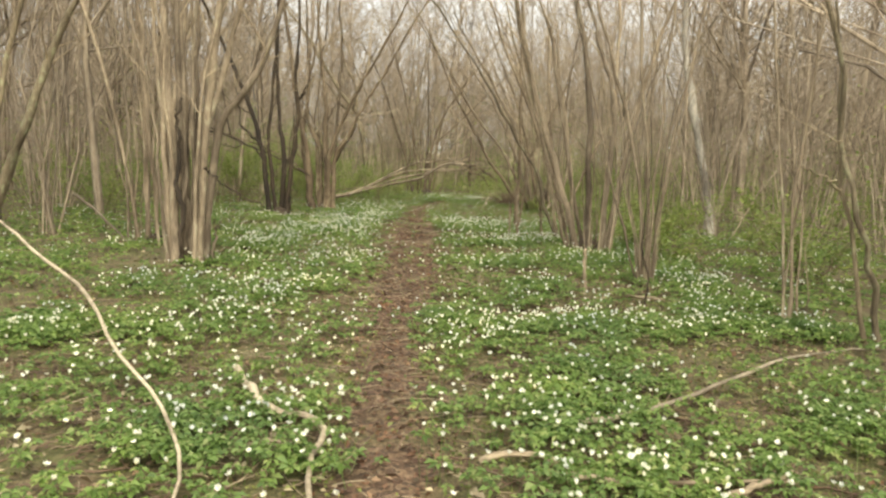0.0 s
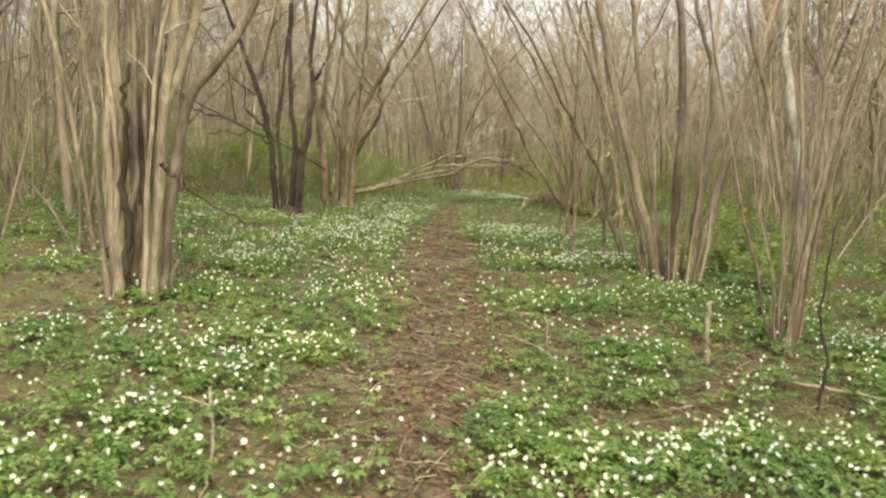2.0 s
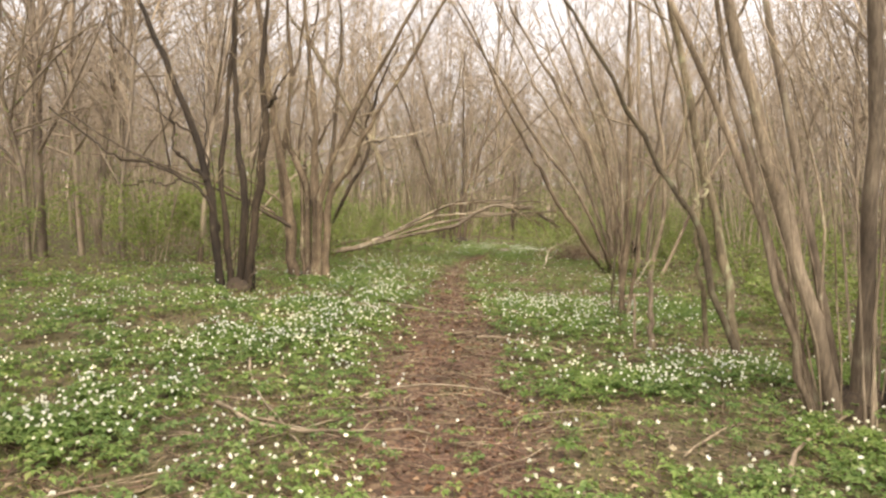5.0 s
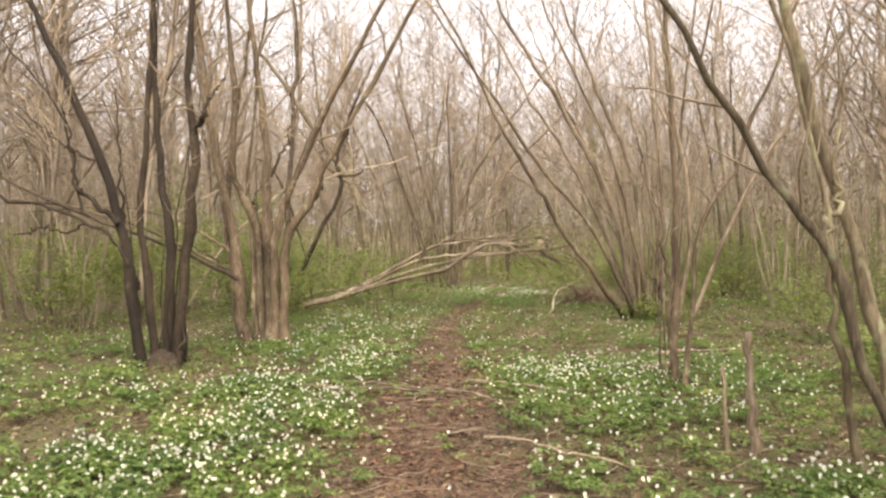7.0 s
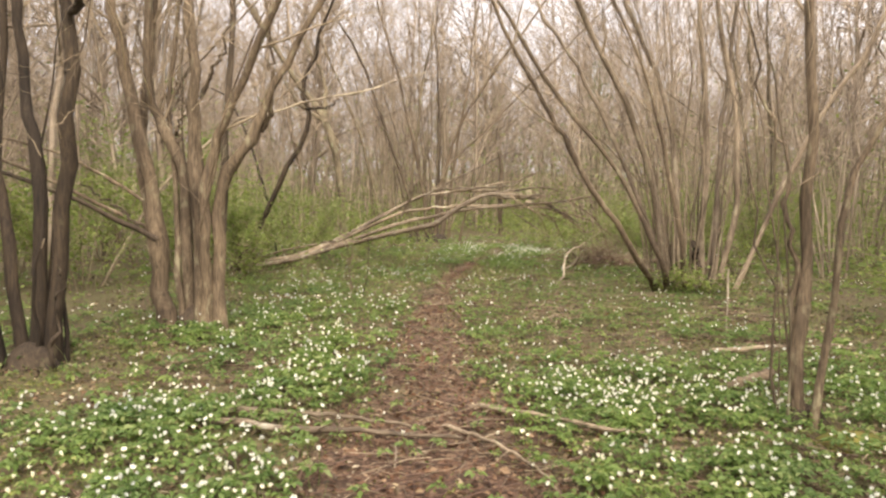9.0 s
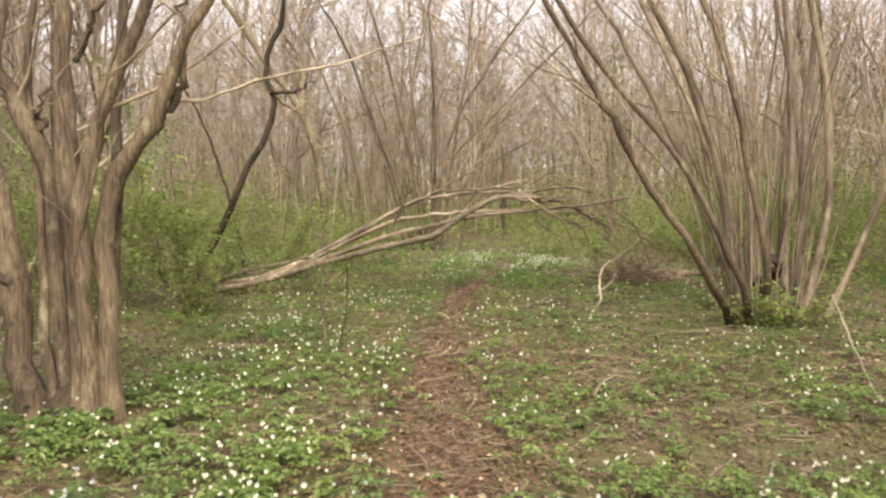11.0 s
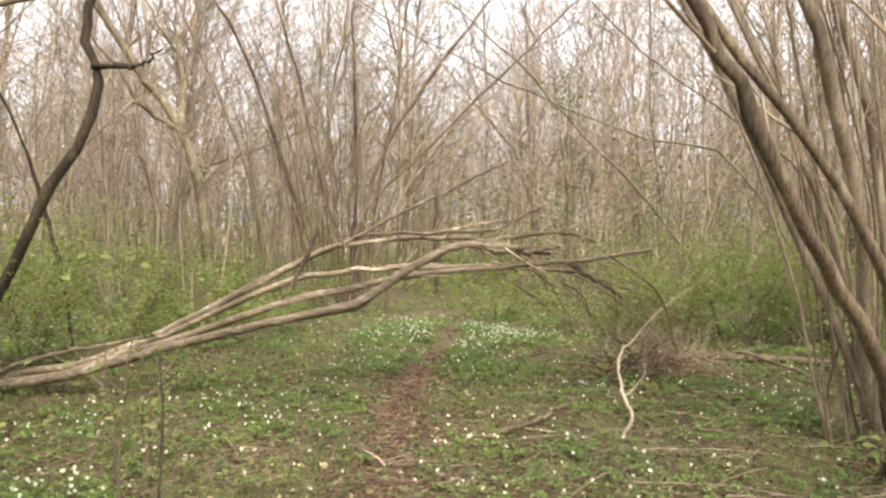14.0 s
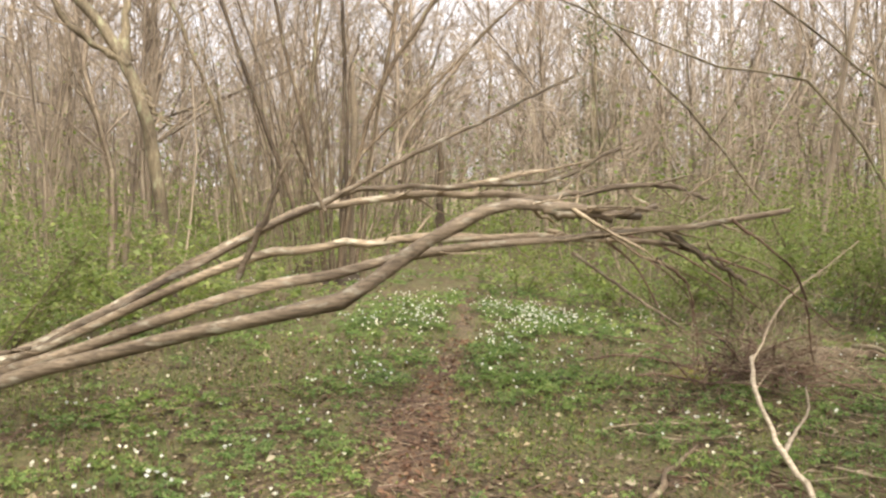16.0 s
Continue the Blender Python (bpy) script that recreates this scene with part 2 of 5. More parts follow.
def twig_lines(line, radius, count, start=0.3, length=1.35, up=0.5, spread=1.0, knots=5, r=None):
    """Twigs that leave a stem's line: points and radii of count tubes."""
    r = rng if r is None else r
    idx = (start + (1 - start) * r.random(count)) * (len(line) - 1)
    i = np.minimum(idx.astype(int), len(line) - 2)
    f = (idx - i)[:, None]
    foot = line[i] * (1 - f) + line[i + 1] * f
    along = line[i + 1] - line[i]
    along /= np.linalg.norm(along, axis=1, keepdims=True) + 1e-9
    side = r.normal(size=(count, 3)) * np.array([1, 1, 0.35])
    side -= (side * along).sum(1, keepdims=True) * along
    side /= np.linalg.norm(side, axis=1, keepdims=True) + 1e-9
    way = along * 0.75 + side * spread * (0.45 + 0.6 * r.random((count, 1)))
    way[:, 2] += up * 0.3
    way /= np.linalg.norm(way, axis=1, keepdims=True)
    size = length * (0.35 + 0.9 * r.random(count))
    u = np.linspace(0, 1, knots)
    bend = r.normal(size=(count, 3)) * 0.16 + np.array([0, 0, 0.12 * up])
    wob = r.normal(size=(count, knots, 3)) * 0.02
    wob[:, 0] = 0
    P = foot[:, None] + size[:, None, None] * (u[None, :, None] * way[:, None] + (u**2)[None, :, None] * bend[:, None] + wob)
    R = np.minimum(radius * (0.12 + 0.2 * r.random(count)), 0.016)[:, None] * (1.0 - 0.85 * u)[None]
    return P, R


def twig_mesh(line, radius, count, sub=4, **kw):
    """Twigs with finer ones on them, as verts and quads."""
    P, R = twig_lines(line, radius, count, **kw)
    pieces = [tubes(P, R, 4)]
    small = [twig_lines(p, r0[0], sub, start=0.25, length=0.42 * np.linalg.norm(p[-1] - p[0]), knots=4) for p, r0 in zip(P, R)]
    if sub:
        pieces.append(tubes(np.concatenate([a for a, _ in small]), np.maximum(np.concatenate([b for _, b in small]), 0.0012), 3))
    return joined(pieces)


def thing(name, place, label, category, group=""):
    ob = new(name)
    ob.location = place
    return tagged(ob, label, category, group)


def part(name, me, parent, label=""):
    ob = new(name, me)
    ob.parent = parent
    return tagged(ob, label)


def stem_line(knots, total=6.5, count=18, wiggle=0.012, r=None):
    """A stem through its knots, carried on upward to its full height with a little outward droop."""
    r = rng if r is None else r
    k = [np.array(p, float) for p in knots]
    way = k[-1] - k[-2]
    way /= np.linalg.norm(way)
    while k[-1][2] < total and len(k) < 12:
        out = np.array([way[0], way[1], 0.0]) * 0.06
        way = way + out + r.normal(size=3) * 0.06
        way[2] = max(way[2], 0.35)
        way /= np.linalg.norm(way)
        k.append(k[-1] + way * min(1.1, max(0.3, total - k[-1][2])))
    line = curve_through(k, count)
    w = r.normal(size=(count, 3)) * wiggle
    w[0] = 0
    u = np.linspace(0, 1, count)[:, None]
    ph = r.uniform(0, 6.28, (2, 3))
    wander = (np.sin(u * 9 + ph[0]) - np.sin(ph[0])) * 0.022 + (np.sin(u * 19 + ph[1]) - np.sin(ph[1])) * 0.014
    return line + w + wander * np.array([1, 1, 0.2]) * np.minimum(1, u * 6)


def add_stem(parent, line, radius, material, twigs=10, sides=9, name="stem", tip=0.18, flare=1.3, twig_kw=None, label="", knobs=True):
    """One stem with its twigs as a child mesh."""
    u = np.linspace(0, 1, len(line))
    rad = radius * (1 - (1 - tip) * u**0.9) * (1 + 0.05 * rng.normal(size=len(line)))
    rad[0] *= flare
    if knobs and len(line) > 8:
        for j in rng.integers(2, len(line) - 2, 3):
            rad[j] *= rng.uniform(1.1, 1.35)
    v, f = tubes(line[None], rad[None], sides)
    ang, hgt, ph = np.tile(np.arange(sides) * 2 * np.pi / sides, len(line)), np.repeat(u * len(line), sides), rng.uniform(0, 6.28, 3)
    mid = np.repeat(line, sides, 0)
    if sides > 6:
        v = mid + (v - mid) * (1 + 0.09 * np.sin(2 * ang + ph[0] + hgt * 0.35) + 0.06 * np.sin(3 * ang + ph[1] - hgt * 0.9) + 0.04 * rng.normal(size=len(v)))[:, None]
    end = np.arange(len(v) - sides, len(v))
    f = np.vstack([f, np.stack([np.roll(end, -j)[[0, 1, 2, 3]] for j in range(0, sides - 3, 2)])])
    ob = part(name, mesh_np(name, v, f, [material]), parent, label)
    if twigs:
        tv, tf = twig_mesh(line, radius, twigs, **(twig_kw or {}))
        tagged(part("twig_spray", mesh_np("twig_spray", tv, tf, [TWIG]), ob), kind="stuff")
    return ob


def coppice(name, base, stems, material, label, category="hazel", group="hazel coppice along the path", rods=0, rod_box=(0.3, 0.25), rod_lean=0.35, rod_radius=0.016, rod_height=5.5, lean_x=0.0, height=6.5, twigs=13, stool=0.2, dark=(), full=()):
    """A many-stemmed tree. stems: radius, depth shift at the top, then pairs of x and z, all from the base."""
    bx, by = base
    bz = float(ground_z(bx, by))
    ob = thing(name, (bx, by, bz), label, category, group)
    # Low mound in the darkest bark, so the clump is darker at its foot.
    if stool:
        a = np.linspace(0, 2 * np.pi, 15)[:-1]
        rings = []
        for h, s in ((-0.06, 1.3), (0.05, 1.0), (0.16, 0.85), (0.3, 0.6), (0.4, 0.05)):
            h = h * min(0.7, stool * 2.0)
            rr = 0.78 * stool * s * (1 + 0.22 * np.sin(3 * a + 1 + h) + 0.1 * np.sin(7 * a))
            rings.append(np.stack([rr * np.cos(a), rr * 0.6 * np.sin(a), np.full(14, h)], -1))
        V = np.concatenate(rings)
        F = [(r * 14 + j, r * 14 + (j + 1) % 14, (r + 1) * 14 + (j + 1) % 14, (r + 1) * 14 + j) for r in range(4) for j in range(14)]
        part("stool", mesh_np("stool", V, np.array(F), [BARK_WET]), ob, "dark root stool")
    for spec in [*stems, *dark]:
        radius, shift, xz = spec[0], spec[1], np.array(spec[2:], float).reshape(-1, 2)
        zs = xz[:, 1]
        y0 = rng.uniform(-0.1, 0.1)
        if zs[0] > 0.5:
            y0 = 0.0
        ys = y0 + shift * np.clip(zs / 3.0, 0, 1.3)
        zs = zs - bz
        zs[0] = -0.05 if zs[0] < 0.5 else zs[0]
        knots = np.stack([xz[:, 0] - bx, ys, zs], -1)
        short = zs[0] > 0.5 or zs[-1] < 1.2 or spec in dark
        # Stems of the dark list use the darkest bark, 16 cm further forward.
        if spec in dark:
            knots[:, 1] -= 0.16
        line = stem_line(knots, total=zs[-1] if short else height * rng.uniform(0.85, 1.1), count=26, wiggle=0.016)
        add_stem(ob, line, radius, BARK_WET if spec in dark else material, twigs=0 if spec in dark or zs[-1] < 1.2 else 4 if short else twigs, name="branch" if short else "stem", flare=1.0 if short else 1.3, tip=0.5 if spec in dark else 0.18, label=("dark stem at the front of the stool" if radius > 0.03 else "dark drooping branch") if spec in dark else "")
    for radius, knots in full:
        line = stem_line([np.array(k) - (bx, by, bz) for k in knots], total=height, count=26, wiggle=0.012)
        add_stem(ob, line, radius, BARK_BROWN, twigs=twigs)
    for _ in range(rods):
        fx, fy = rng.uniform(-1, 1) * rod_box[0], rng.uniform(-1, 1) * rod_box[1]
        lx, ly = lean_x + fx / rod_box[0] * rod_lean + rng.normal() * 0.08, rng.normal() * 0.2
        h = rod_height * rng.uniform(0.6, 1.1)
        bow = rng.uniform(0.3, 0.8)
        knots = [(fx, fy, -0.04), (fx + lx * h * 0.33 * bow, fy + ly * h * 0.25, h * 0.36), (fx + lx * h * 0.6 * (0.5 + bow / 2), fy + ly * h * 0.5, h * 0.66), (fx + lx * h, fy + ly * h, h)]
        line = curve_through(knots, 12) + np.vstack([np.zeros(3), rng.normal(size=(11, 3)) * 0.022])
        add_stem(ob, line, rod_radius * rng.uniform(0.6, 1.5), material, twigs=5, sides=6, name="rod", flare=1.1, knobs=False, twig_kw=dict(length=0.7, start=0.3, sub=2))
    return ob


# ---- ground ----
gx = np.unique(np.concatenate([np.linspace(-14, 14, 112), np.linspace(-2.4, 1.6, 41), np.geomspace(14, 900, 26), -np.geomspace(14, 900, 26)]))
gy = np.unique(np.concatenate([np.linspace(-4, 42, 184), 42 + np.geomspace(0.4, 900, 24), -4 - np.geomspace(0.4, 900, 24)]))
GX, GY = np.meshgrid(gx, gy)
near = np.clip(1.6 - np.hypot(GX, GY - 15) / 60, 0, 1)
GZ = ground_z(GX, GY) * near
nx = len(gx)
j, i = np.meshgrid(np.arange(len(gy) - 1), np.arange(nx - 1), indexing="ij")
quad = (j * nx + i).reshape(-1, 1) + np.array([[0, 1, nx + 1, nx]])
soil_mesh = mesh_np("ground", np.stack([GX, GY, GZ], -1).reshape(-1, 3), quad, [SOIL])
worn = np.clip(1.5 - np.abs(GX - trail_x(GY)) / (trail_half(GY) + 0.08), 0, 1) * np.interp(GY, (-3, 0, 6, 9, 16, 20, 28, 36), (0, 0.6, 0.7, 1, 1, 0.7, 0.55, 0)) * np.clip(fbm(GX, GY, 1.7, 71) * 2.2 - 0.35, 0.15, 1)
soil_mesh.attributes.new("trodden", "FLOAT", "POINT").data.foreach_set("value", worn.astype(np.float32).ravel())
tagged(new("ground", soil_mesh), "brown leaf litter and moss on the woodland floor", "ground", kind="structure")

# ---- tree stools along the path ----
coppice("hazel_coppice", (-3.18, 9.05), [
    (0.05, 0.1, -3.2, 0, -3.24, 1.3, -3.32, 2.7), (0.055, 0.1, -3.3, 0, -3.36, 1.2, -3.42, 2.6), (0.055, 0.2, -3.1, 0, -3.07, 1.5, -2.98, 2.7),
    (0.058, 0.15, -3.0, 0, -2.95, 0.7, -2.87, 1.6, -2.71, 2.0, -2.47, 2.3, -2.29, 2.65, -2.1, 3.2), (0.042, 0.3, -3.36, 0, -3.46, 1.2, -3.6, 2.55), (0.045, 0.3, -3.22, 0, -3.29, 1.62, -3.4, 2.8),
    (0.05, -0.1, -3.02, 0, -2.95, 1.3, -2.82, 2.6), (0.045, 0.15, -3.06, 0, -2.98, 1.6, -2.7, 2.87), (0.036, 0.4, -3.38, 0, -3.55, 1.4, -3.75, 2.6), (0.03, 0.35, -3.15, 0, -3.12, 1.6, -3.16, 2.9), (0.03, -0.1, -3.28, 0, -3.2, 0.9, -3.14, 2.0, -3.1, 2.9),
    (0.022, -0.1, -2.94, 0, -2.85, 0.42, -2.78, 0.6)], BARK_HAZEL, "large hazel stool with many tall grey-brown stems, one of them split", rods=9, rod_box=(0.2, 0.2), rod_lean=0.1, rod_radius=0.02, rod_height=6, stool=0.26,
    dark=[(0.034, 0.0, -3.17, 0, -3.16, 0.5, -3.18, 1.04, -3.22, 1.62, -3.2, 2.02), (0.012, -0.2, -2.9, 1.2, -2.74, 1.11, -2.42, 0.88, -2.15, 0.76)])
coppice("hazel_coppice", (-4.5, 11.2), [
    (0.035, 0, -4.5, 0, -4.55, 1.5, -4.7, 3.2), (0.04, 0.2, -4.35, 0, -4.3, 1.5, -4.1, 3.2), (0.03, -0.2, -4.7, 0, -4.9, 1.5, -5.3, 3.2), (0.04, 0.3, -4.62, 0, -4.75, 1.4, -4.85, 3.0)],
    BARK_HAZEL, "tall hazel stool with slender brown rods", rods=12, rod_box=(0.3, 0.3), rod_lean=0.15)
coppice("hazel_coppice", (-4.3, 18.0), [
    (0.065, -0.1, -4.5, 0, -4.66, 1.45, -5.02, 2.58, -5.38, 3.35), (0.035, -0.3, -4.74, 1.69, -5.14, 2.2, -5.29, 3.1), (0.05, 0.2, -4.38, 0, -4.56, 1.05, -4.64, 1.7, -4.52, 3.3),
    (0.06, 0.1, -4.26, 0, -4.23, 1.5, -4.37, 2.3, -4.4, 3.3), (0.065, -0.1, -4.16, 0, -3.95, 1.5, -3.84, 2.7, -3.9, 3.3), (0.035, -0.1, -3.85, 2.8, -3.66, 3.08, -3.5, 3.4),
    (0.02, -0.2, -4.05, 0, -3.92, 0.6, -3.95, 0.94), (0.028, 0.3, -4.62, 0.9, -4.89, 1.9, -4.98, 3.3)
    , (0.018, -0.3, -4.95, 2.4, -5.3, 2.6, -5.75, 2.95)],
    BARK_WET, "hazel stool with five dark wet crooked stems", rods=5, rod_box=(0.22, 0.2), rod_lean=0.12, rod_height=3.5, stool=0.27,
    dark=[(0.024, 0.0, -4.62, 1.2, -4.83, 1.57, -5.51, 1.85, -6.27, 2.07, -7.14, 2.71), (0.014, 0.0, -5.13, 1.68, -5.4, 1.6, -5.7, 1.65, -6.0, 1.55)])
coppice("hazel_coppice", (-3.55, 19.7), [
    (0.095, 0.1, -3.82, 0, -3.92, 0.6, -4.03, 1.4, -4.21, 2.51, -4.35, 3.3), (0.05, 0.3, -3.9, 0, -4.07, 1.25, -4.12, 2.19, -4.04, 3.3), (0.072, 0.0, -3.6, 0, -3.6, 0.6, -3.62, 1.35, -3.74, 1.99, -3.96, 2.37, -4.0, 3.2),
    (0.074, 0.1, -3.48, 0, -3.45, 1.52, -3.5, 2.44, -3.59, 3.3), (0.064, -0.1, -3.38, 0, -3.36, 0.9, -3.32, 1.73, -3.16, 2.18, -2.75, 3.03), (0.066, 0.0, -3.26, 0, -3.29, 1.01, -3.23, 1.56, -2.92, 1.97, -2.78, 2.21, -2.6, 2.62, -2.32, 3.14),
    (0.045, 0.4, -3.34, 0, -3.25, 1.7, -3.2, 3.4), (0.035, 0.3, -3.66, 0, -3.72, 1.1, -3.86, 2.3, -3.75, 3.4), (0.022, 0.0, -3.72, 1.95, -3.66, 2.1, -3.62, 2.4), (0.022, -0.1, -3.95, 1.0, -4.28, 1.25, -4.86, 1.6), (0.028, 0.0, -2.9, 2.0, -2.75, 2.6, -2.85, 3.4), (0.025, 0.1, -3.5, 2.4, -3.3, 2.9, -3.05, 3.6)],
    BARK_BROWN, "hazel stool with brown crooked stems spreading upward", rods=3, rod_box=(0.2, 0.18), rod_lean=0.15, rod_height=5, rod_radius=0.02, stool=0.34)
coppice("hazel_coppice", (2.26, 12.25), [
    (0.03, 0.3, 1.95, 0, 1.75, 0.6, 1.4, 1.9, 1.15, 3.3), (0.055, 0.0, 2.08, 0, 1.72, 1.32, 1.27, 2.6, 1.06, 3.41), (0.06, -0.25, 2.26, 0, 2.12, 1.8, 1.9, 3.38), (0.05, 0.0, 2.44, 0, 2.49, 1.55, 2.46, 2.67, 2.19, 3.48),
    (0.045, 0.3, 2.58, 0, 2.67, 0.78, 2.85, 1.98, 3.14, 3.04), (0.029, 0.4, 2.0, 0, 1.56, 1.6, 0.8, 3.39), (0.036, 0.4, 2.2, 0, 1.92, 1.5, 1.5, 3.5), (0.033, 0.3, 2.5, 0, 2.56, 1.8, 2.6, 3.8)],
    BARK_HAZEL, "wide hazel stool with a fan of pinkish-brown stems", rods=24, rod_box=(0.36, 0.3), rod_lean=0.44, rod_radius=0.011, lean_x=-0.07, stool=0.3)
coppice("hazel_coppice", (2.38, 8.85), [
    (0.022, 0.1, 2.36, 0, 2.2, 1.49, 1.76, 2.86), (0.02, -0.1, 2.4, 0, 2.28, 1.5, 2.12, 2.88), (0.014, 0.3, 2.33, 0, 1.98, 1.3, 1.58, 2.84), (0.018, 0.2, 2.43, 0, 2.42, 1.51, 2.46, 2.89), (0.02, 0.4, 2.46, 0, 2.6, 1.5, 2.88, 2.9)],
    BARK_HAZEL, "young hazel stool with straight slender pinkish rods", rods=13, rod_box=(0.09, 0.1), rod_lean=0.2, rod_radius=0.008, lean_x=-0.04, rod_height=5, stool=0.1)
coppice("hazel_coppice", (2.75, 23.7), [
    (0.055, -0.6, 2.42, 0, 1.84, 2.05, 1.05, 3.6), (0.047, 0.3, 2.54, 0, 2.36, 2.5, 1.7, 4.4),
    (0.055, -0.2, 2.86, 0, 2.82, 2.5, 2.66, 4.4), (0.047, -0.1, 3.15, 0, 3.42, 1.79, 3.05, 4.4), (0.039, -0.3, 3.4, 0, 4.2, 1.96, 4.9, 3.3), (0.035, 0.4, 2.62, 0, 2.04, 2.1, 1.3, 3.9), (0.043, 0.2, 3.05, 0, 3.22, 2.1, 3.4, 4.4), (0.039, 0.4, 2.45, 0, 1.75, 1.9, 1.1, 3.2)],
    BARK_HAZEL, "very large hazel stool with a broad fan of leaning stems", rods=46, rod_box=(0.55, 0.35), rod_lean=0.4, rod_radius=0.012, stool=0.5, dark=[(0.07, 0.0, 2.76, 0, 2.75, 0.4, 2.74, 0.75), (0.05, 0.1, 2.6, 0, 2.58, 0.3, 2.55, 0.5)],
    full=[(0.052, [(2.12, 23.2, -0.05), (1.6, 22.45, 0.6), (1.19, 22.25, 1.2), (0.92, 22.12, 1.5), (0.58, 22.08, 2.1), (0.34, 22.05, 2.4), (0.15, 22.05, 2.75), (-0.3, 22.0, 3.6)]), (0.046, [(2.25, 23.2, -0.05), (2.02, 22.6, 0.43), (1.66, 22.5, 1.08), (1.37, 22.5, 1.68), (1.0, 22.5, 2.19), (0.4, 22.5, 2.95)]), (0.042, [(2.5, 23.2, -0.05), (2.36, 22.85, 0.71), (2.07, 22.8, 1.81), (1.89, 22.8, 2.52), (1.71, 22.8, 3.05)])])
coppice("young_tree", (1.42, 16.95), [
    (0.043, 0.0, 1.42, 0, 1.37, 1.1, 1.33, 2.8), (0.025, -0.1, 1.45, 0, 1.59, 1.48, 2.0, 2.4), (0.02, 0.1, 1.37, 0.6, 1.2, 1.71, 0.93, 2.81)], BARK_BROWN, "slender young tree with a mossy foot and thin side shoots", "tree", "", twigs=12, stool=0.2, rods=4, rod_box=(0.2, 0.16), rod_lean=0.3, rod_radius=0.008, rod_height=4)
coppice("forked_tree", (1.9, 13.85), [
    (0.036, 0.0, 1.98, 0, 1.69, 0.74, 1.49, 1.38, 1.18, 1.77, 0.72, 2.51), (0.025, 0.0, 1.76, 0, 1.55, 0.85, 1.48, 1.38), (0.024, 0.1, 1.48, 1.4, 1.56, 1.89, 1.63, 2.6), (0.045, 0.3, 1.96, 0, 1.78, 1.12, 1.4, 2.58)],
    BARK_GREY, "thin leaning tree that forks above two crossing feet", "tree", "", height=5, stool=0)
coppice("leaning_tree", (-5.0, 25.6), [
    (0.066, -0.2, -5.0, 0, -4.71, 0.6, -4.14, 1.61, -3.62, 2.64, -3.69, 3.22, -3.5, 3.75), (0.03, -0.2, -3.61, 2.93, -3.28, 2.95, -3.01, 3.1)], BARK_WET, "dark leaning tree with a sharp kink in its trunk", "tree", "", height=6, stool=0.14)
coppice("curved_tree", (-4.05, 32.1), [
    (0.11, 0, -4.05, 0, -4.21, 1.85, -4.51, 3.32, -5.28, 4.38, -6.09, 5.6), (0.06, 0, -4.5, 3.3, -5.18, 3.75, -5.61, 4.37, -6.4, 5.2), (0.07, 0.1, -4.56, 3.4, -4.71, 4.7, -5.29, 5.65), (0.05, 0.1, -4.5, 3.2, -4.2, 2.72, -3.95, 2.45)],
    BARK_GREY, "old tree with a trunk bent over to one side", "tree", "", height=8, twigs=16, stool=0.25)
coppice("leaning_tree", (6.05, 30.0), [
    (0.02, 0, 6.0, 0, 5.78, 0.91, 5.09, 1.94, 4.25, 2.96, 2.96, 3.15), (0.02, 0.2, 6.1, 0, 5.73, 2.49, 4.81, 3.26, 3.83, 4.02), (0.07, 0.1, 6.3, 0, 6.22, 1.8, 6.0, 4.2), (0.06, 0.2, 6.45, 0, 6.5, 2.0, 6.35, 4.3), (0.05, 0, 6.15, 0, 5.95, 2.0, 5.6, 4.2), (0.022, -0.3, 4.3, 0, 3.89, 1.05, 3.36, 1.76, 2.77, 2.39)],
    BARK_GREY, "bare many-stemmed tree whose thin limbs lean over the clearing", "tree", "", height=6, twigs=14, stool=0.15)
coppice("leaning_tree", (-7.1, 11.0), [
    (0.075, 0, -7.1, 0, -6.75, 0.62, -6.2, 1.9, -5.84, 2.89, -5.5, 3.54), (0.05, 0.2, -7.0, 0, -6.95, 1.5, -6.6, 3.2)], BARK_GREY, "grey tree that leans over toward the path", "tree", "", stool=0.15)
coppice("birch", (5.4, 16.3), [
    (0.105, 0, 5.55, 0, 5.4, 1.0, 4.95, 2.84, 4.75, 4.2, 4.7, 6.0)], BARK_BIRCH, "leaning birch with peeling white and grey bark", "birch", "", height=9, twigs=16, stool=0.2)
for bx, by in ((-9.5, 34.0), (-10.3, 34.2)):
    coppice("birch", (bx, by), [(0.055, 0, bx, 0, bx + 0.1, 2.0, bx - 0.1, 5.0)], BARK_BIRCH, "slender young birch with pale bark", "birch", "", height=9, twigs=14, stool=0)
coppice("young_tree", (3.5, 6.0), [
    (0.03, 0, 3.6, 0, 3.4, 0.6, 3.15, 1.29, 2.99, 2.07), (0.02, 0.1, 3.5, 0, 3.2, 1.3, 3.1, 2.4), (0.012, 0.0, 3.15, 1.28, 2.9, 1.42, 2.65, 1.5)], BARK_GREY, "thin young tree with a snapped side branch", "tree", "", height=5, stool=0.05)
coppice("hazel_coppice", (3.2, 6.8), [
    (0.013, 0, 3.15, 0, 3.0, 1.4, 2.8, 2.8), (0.015, 0.1, 3.2, 0, 3.2, 1.4, 3.3, 2.8)], BARK_HAZEL, "sparse hazel stool with thin brown rods", rods=4, rod_box=(0.15, 0.15), rod_lean=0.2, rod_radius=0.008, rod_height=4, stool=0.1)
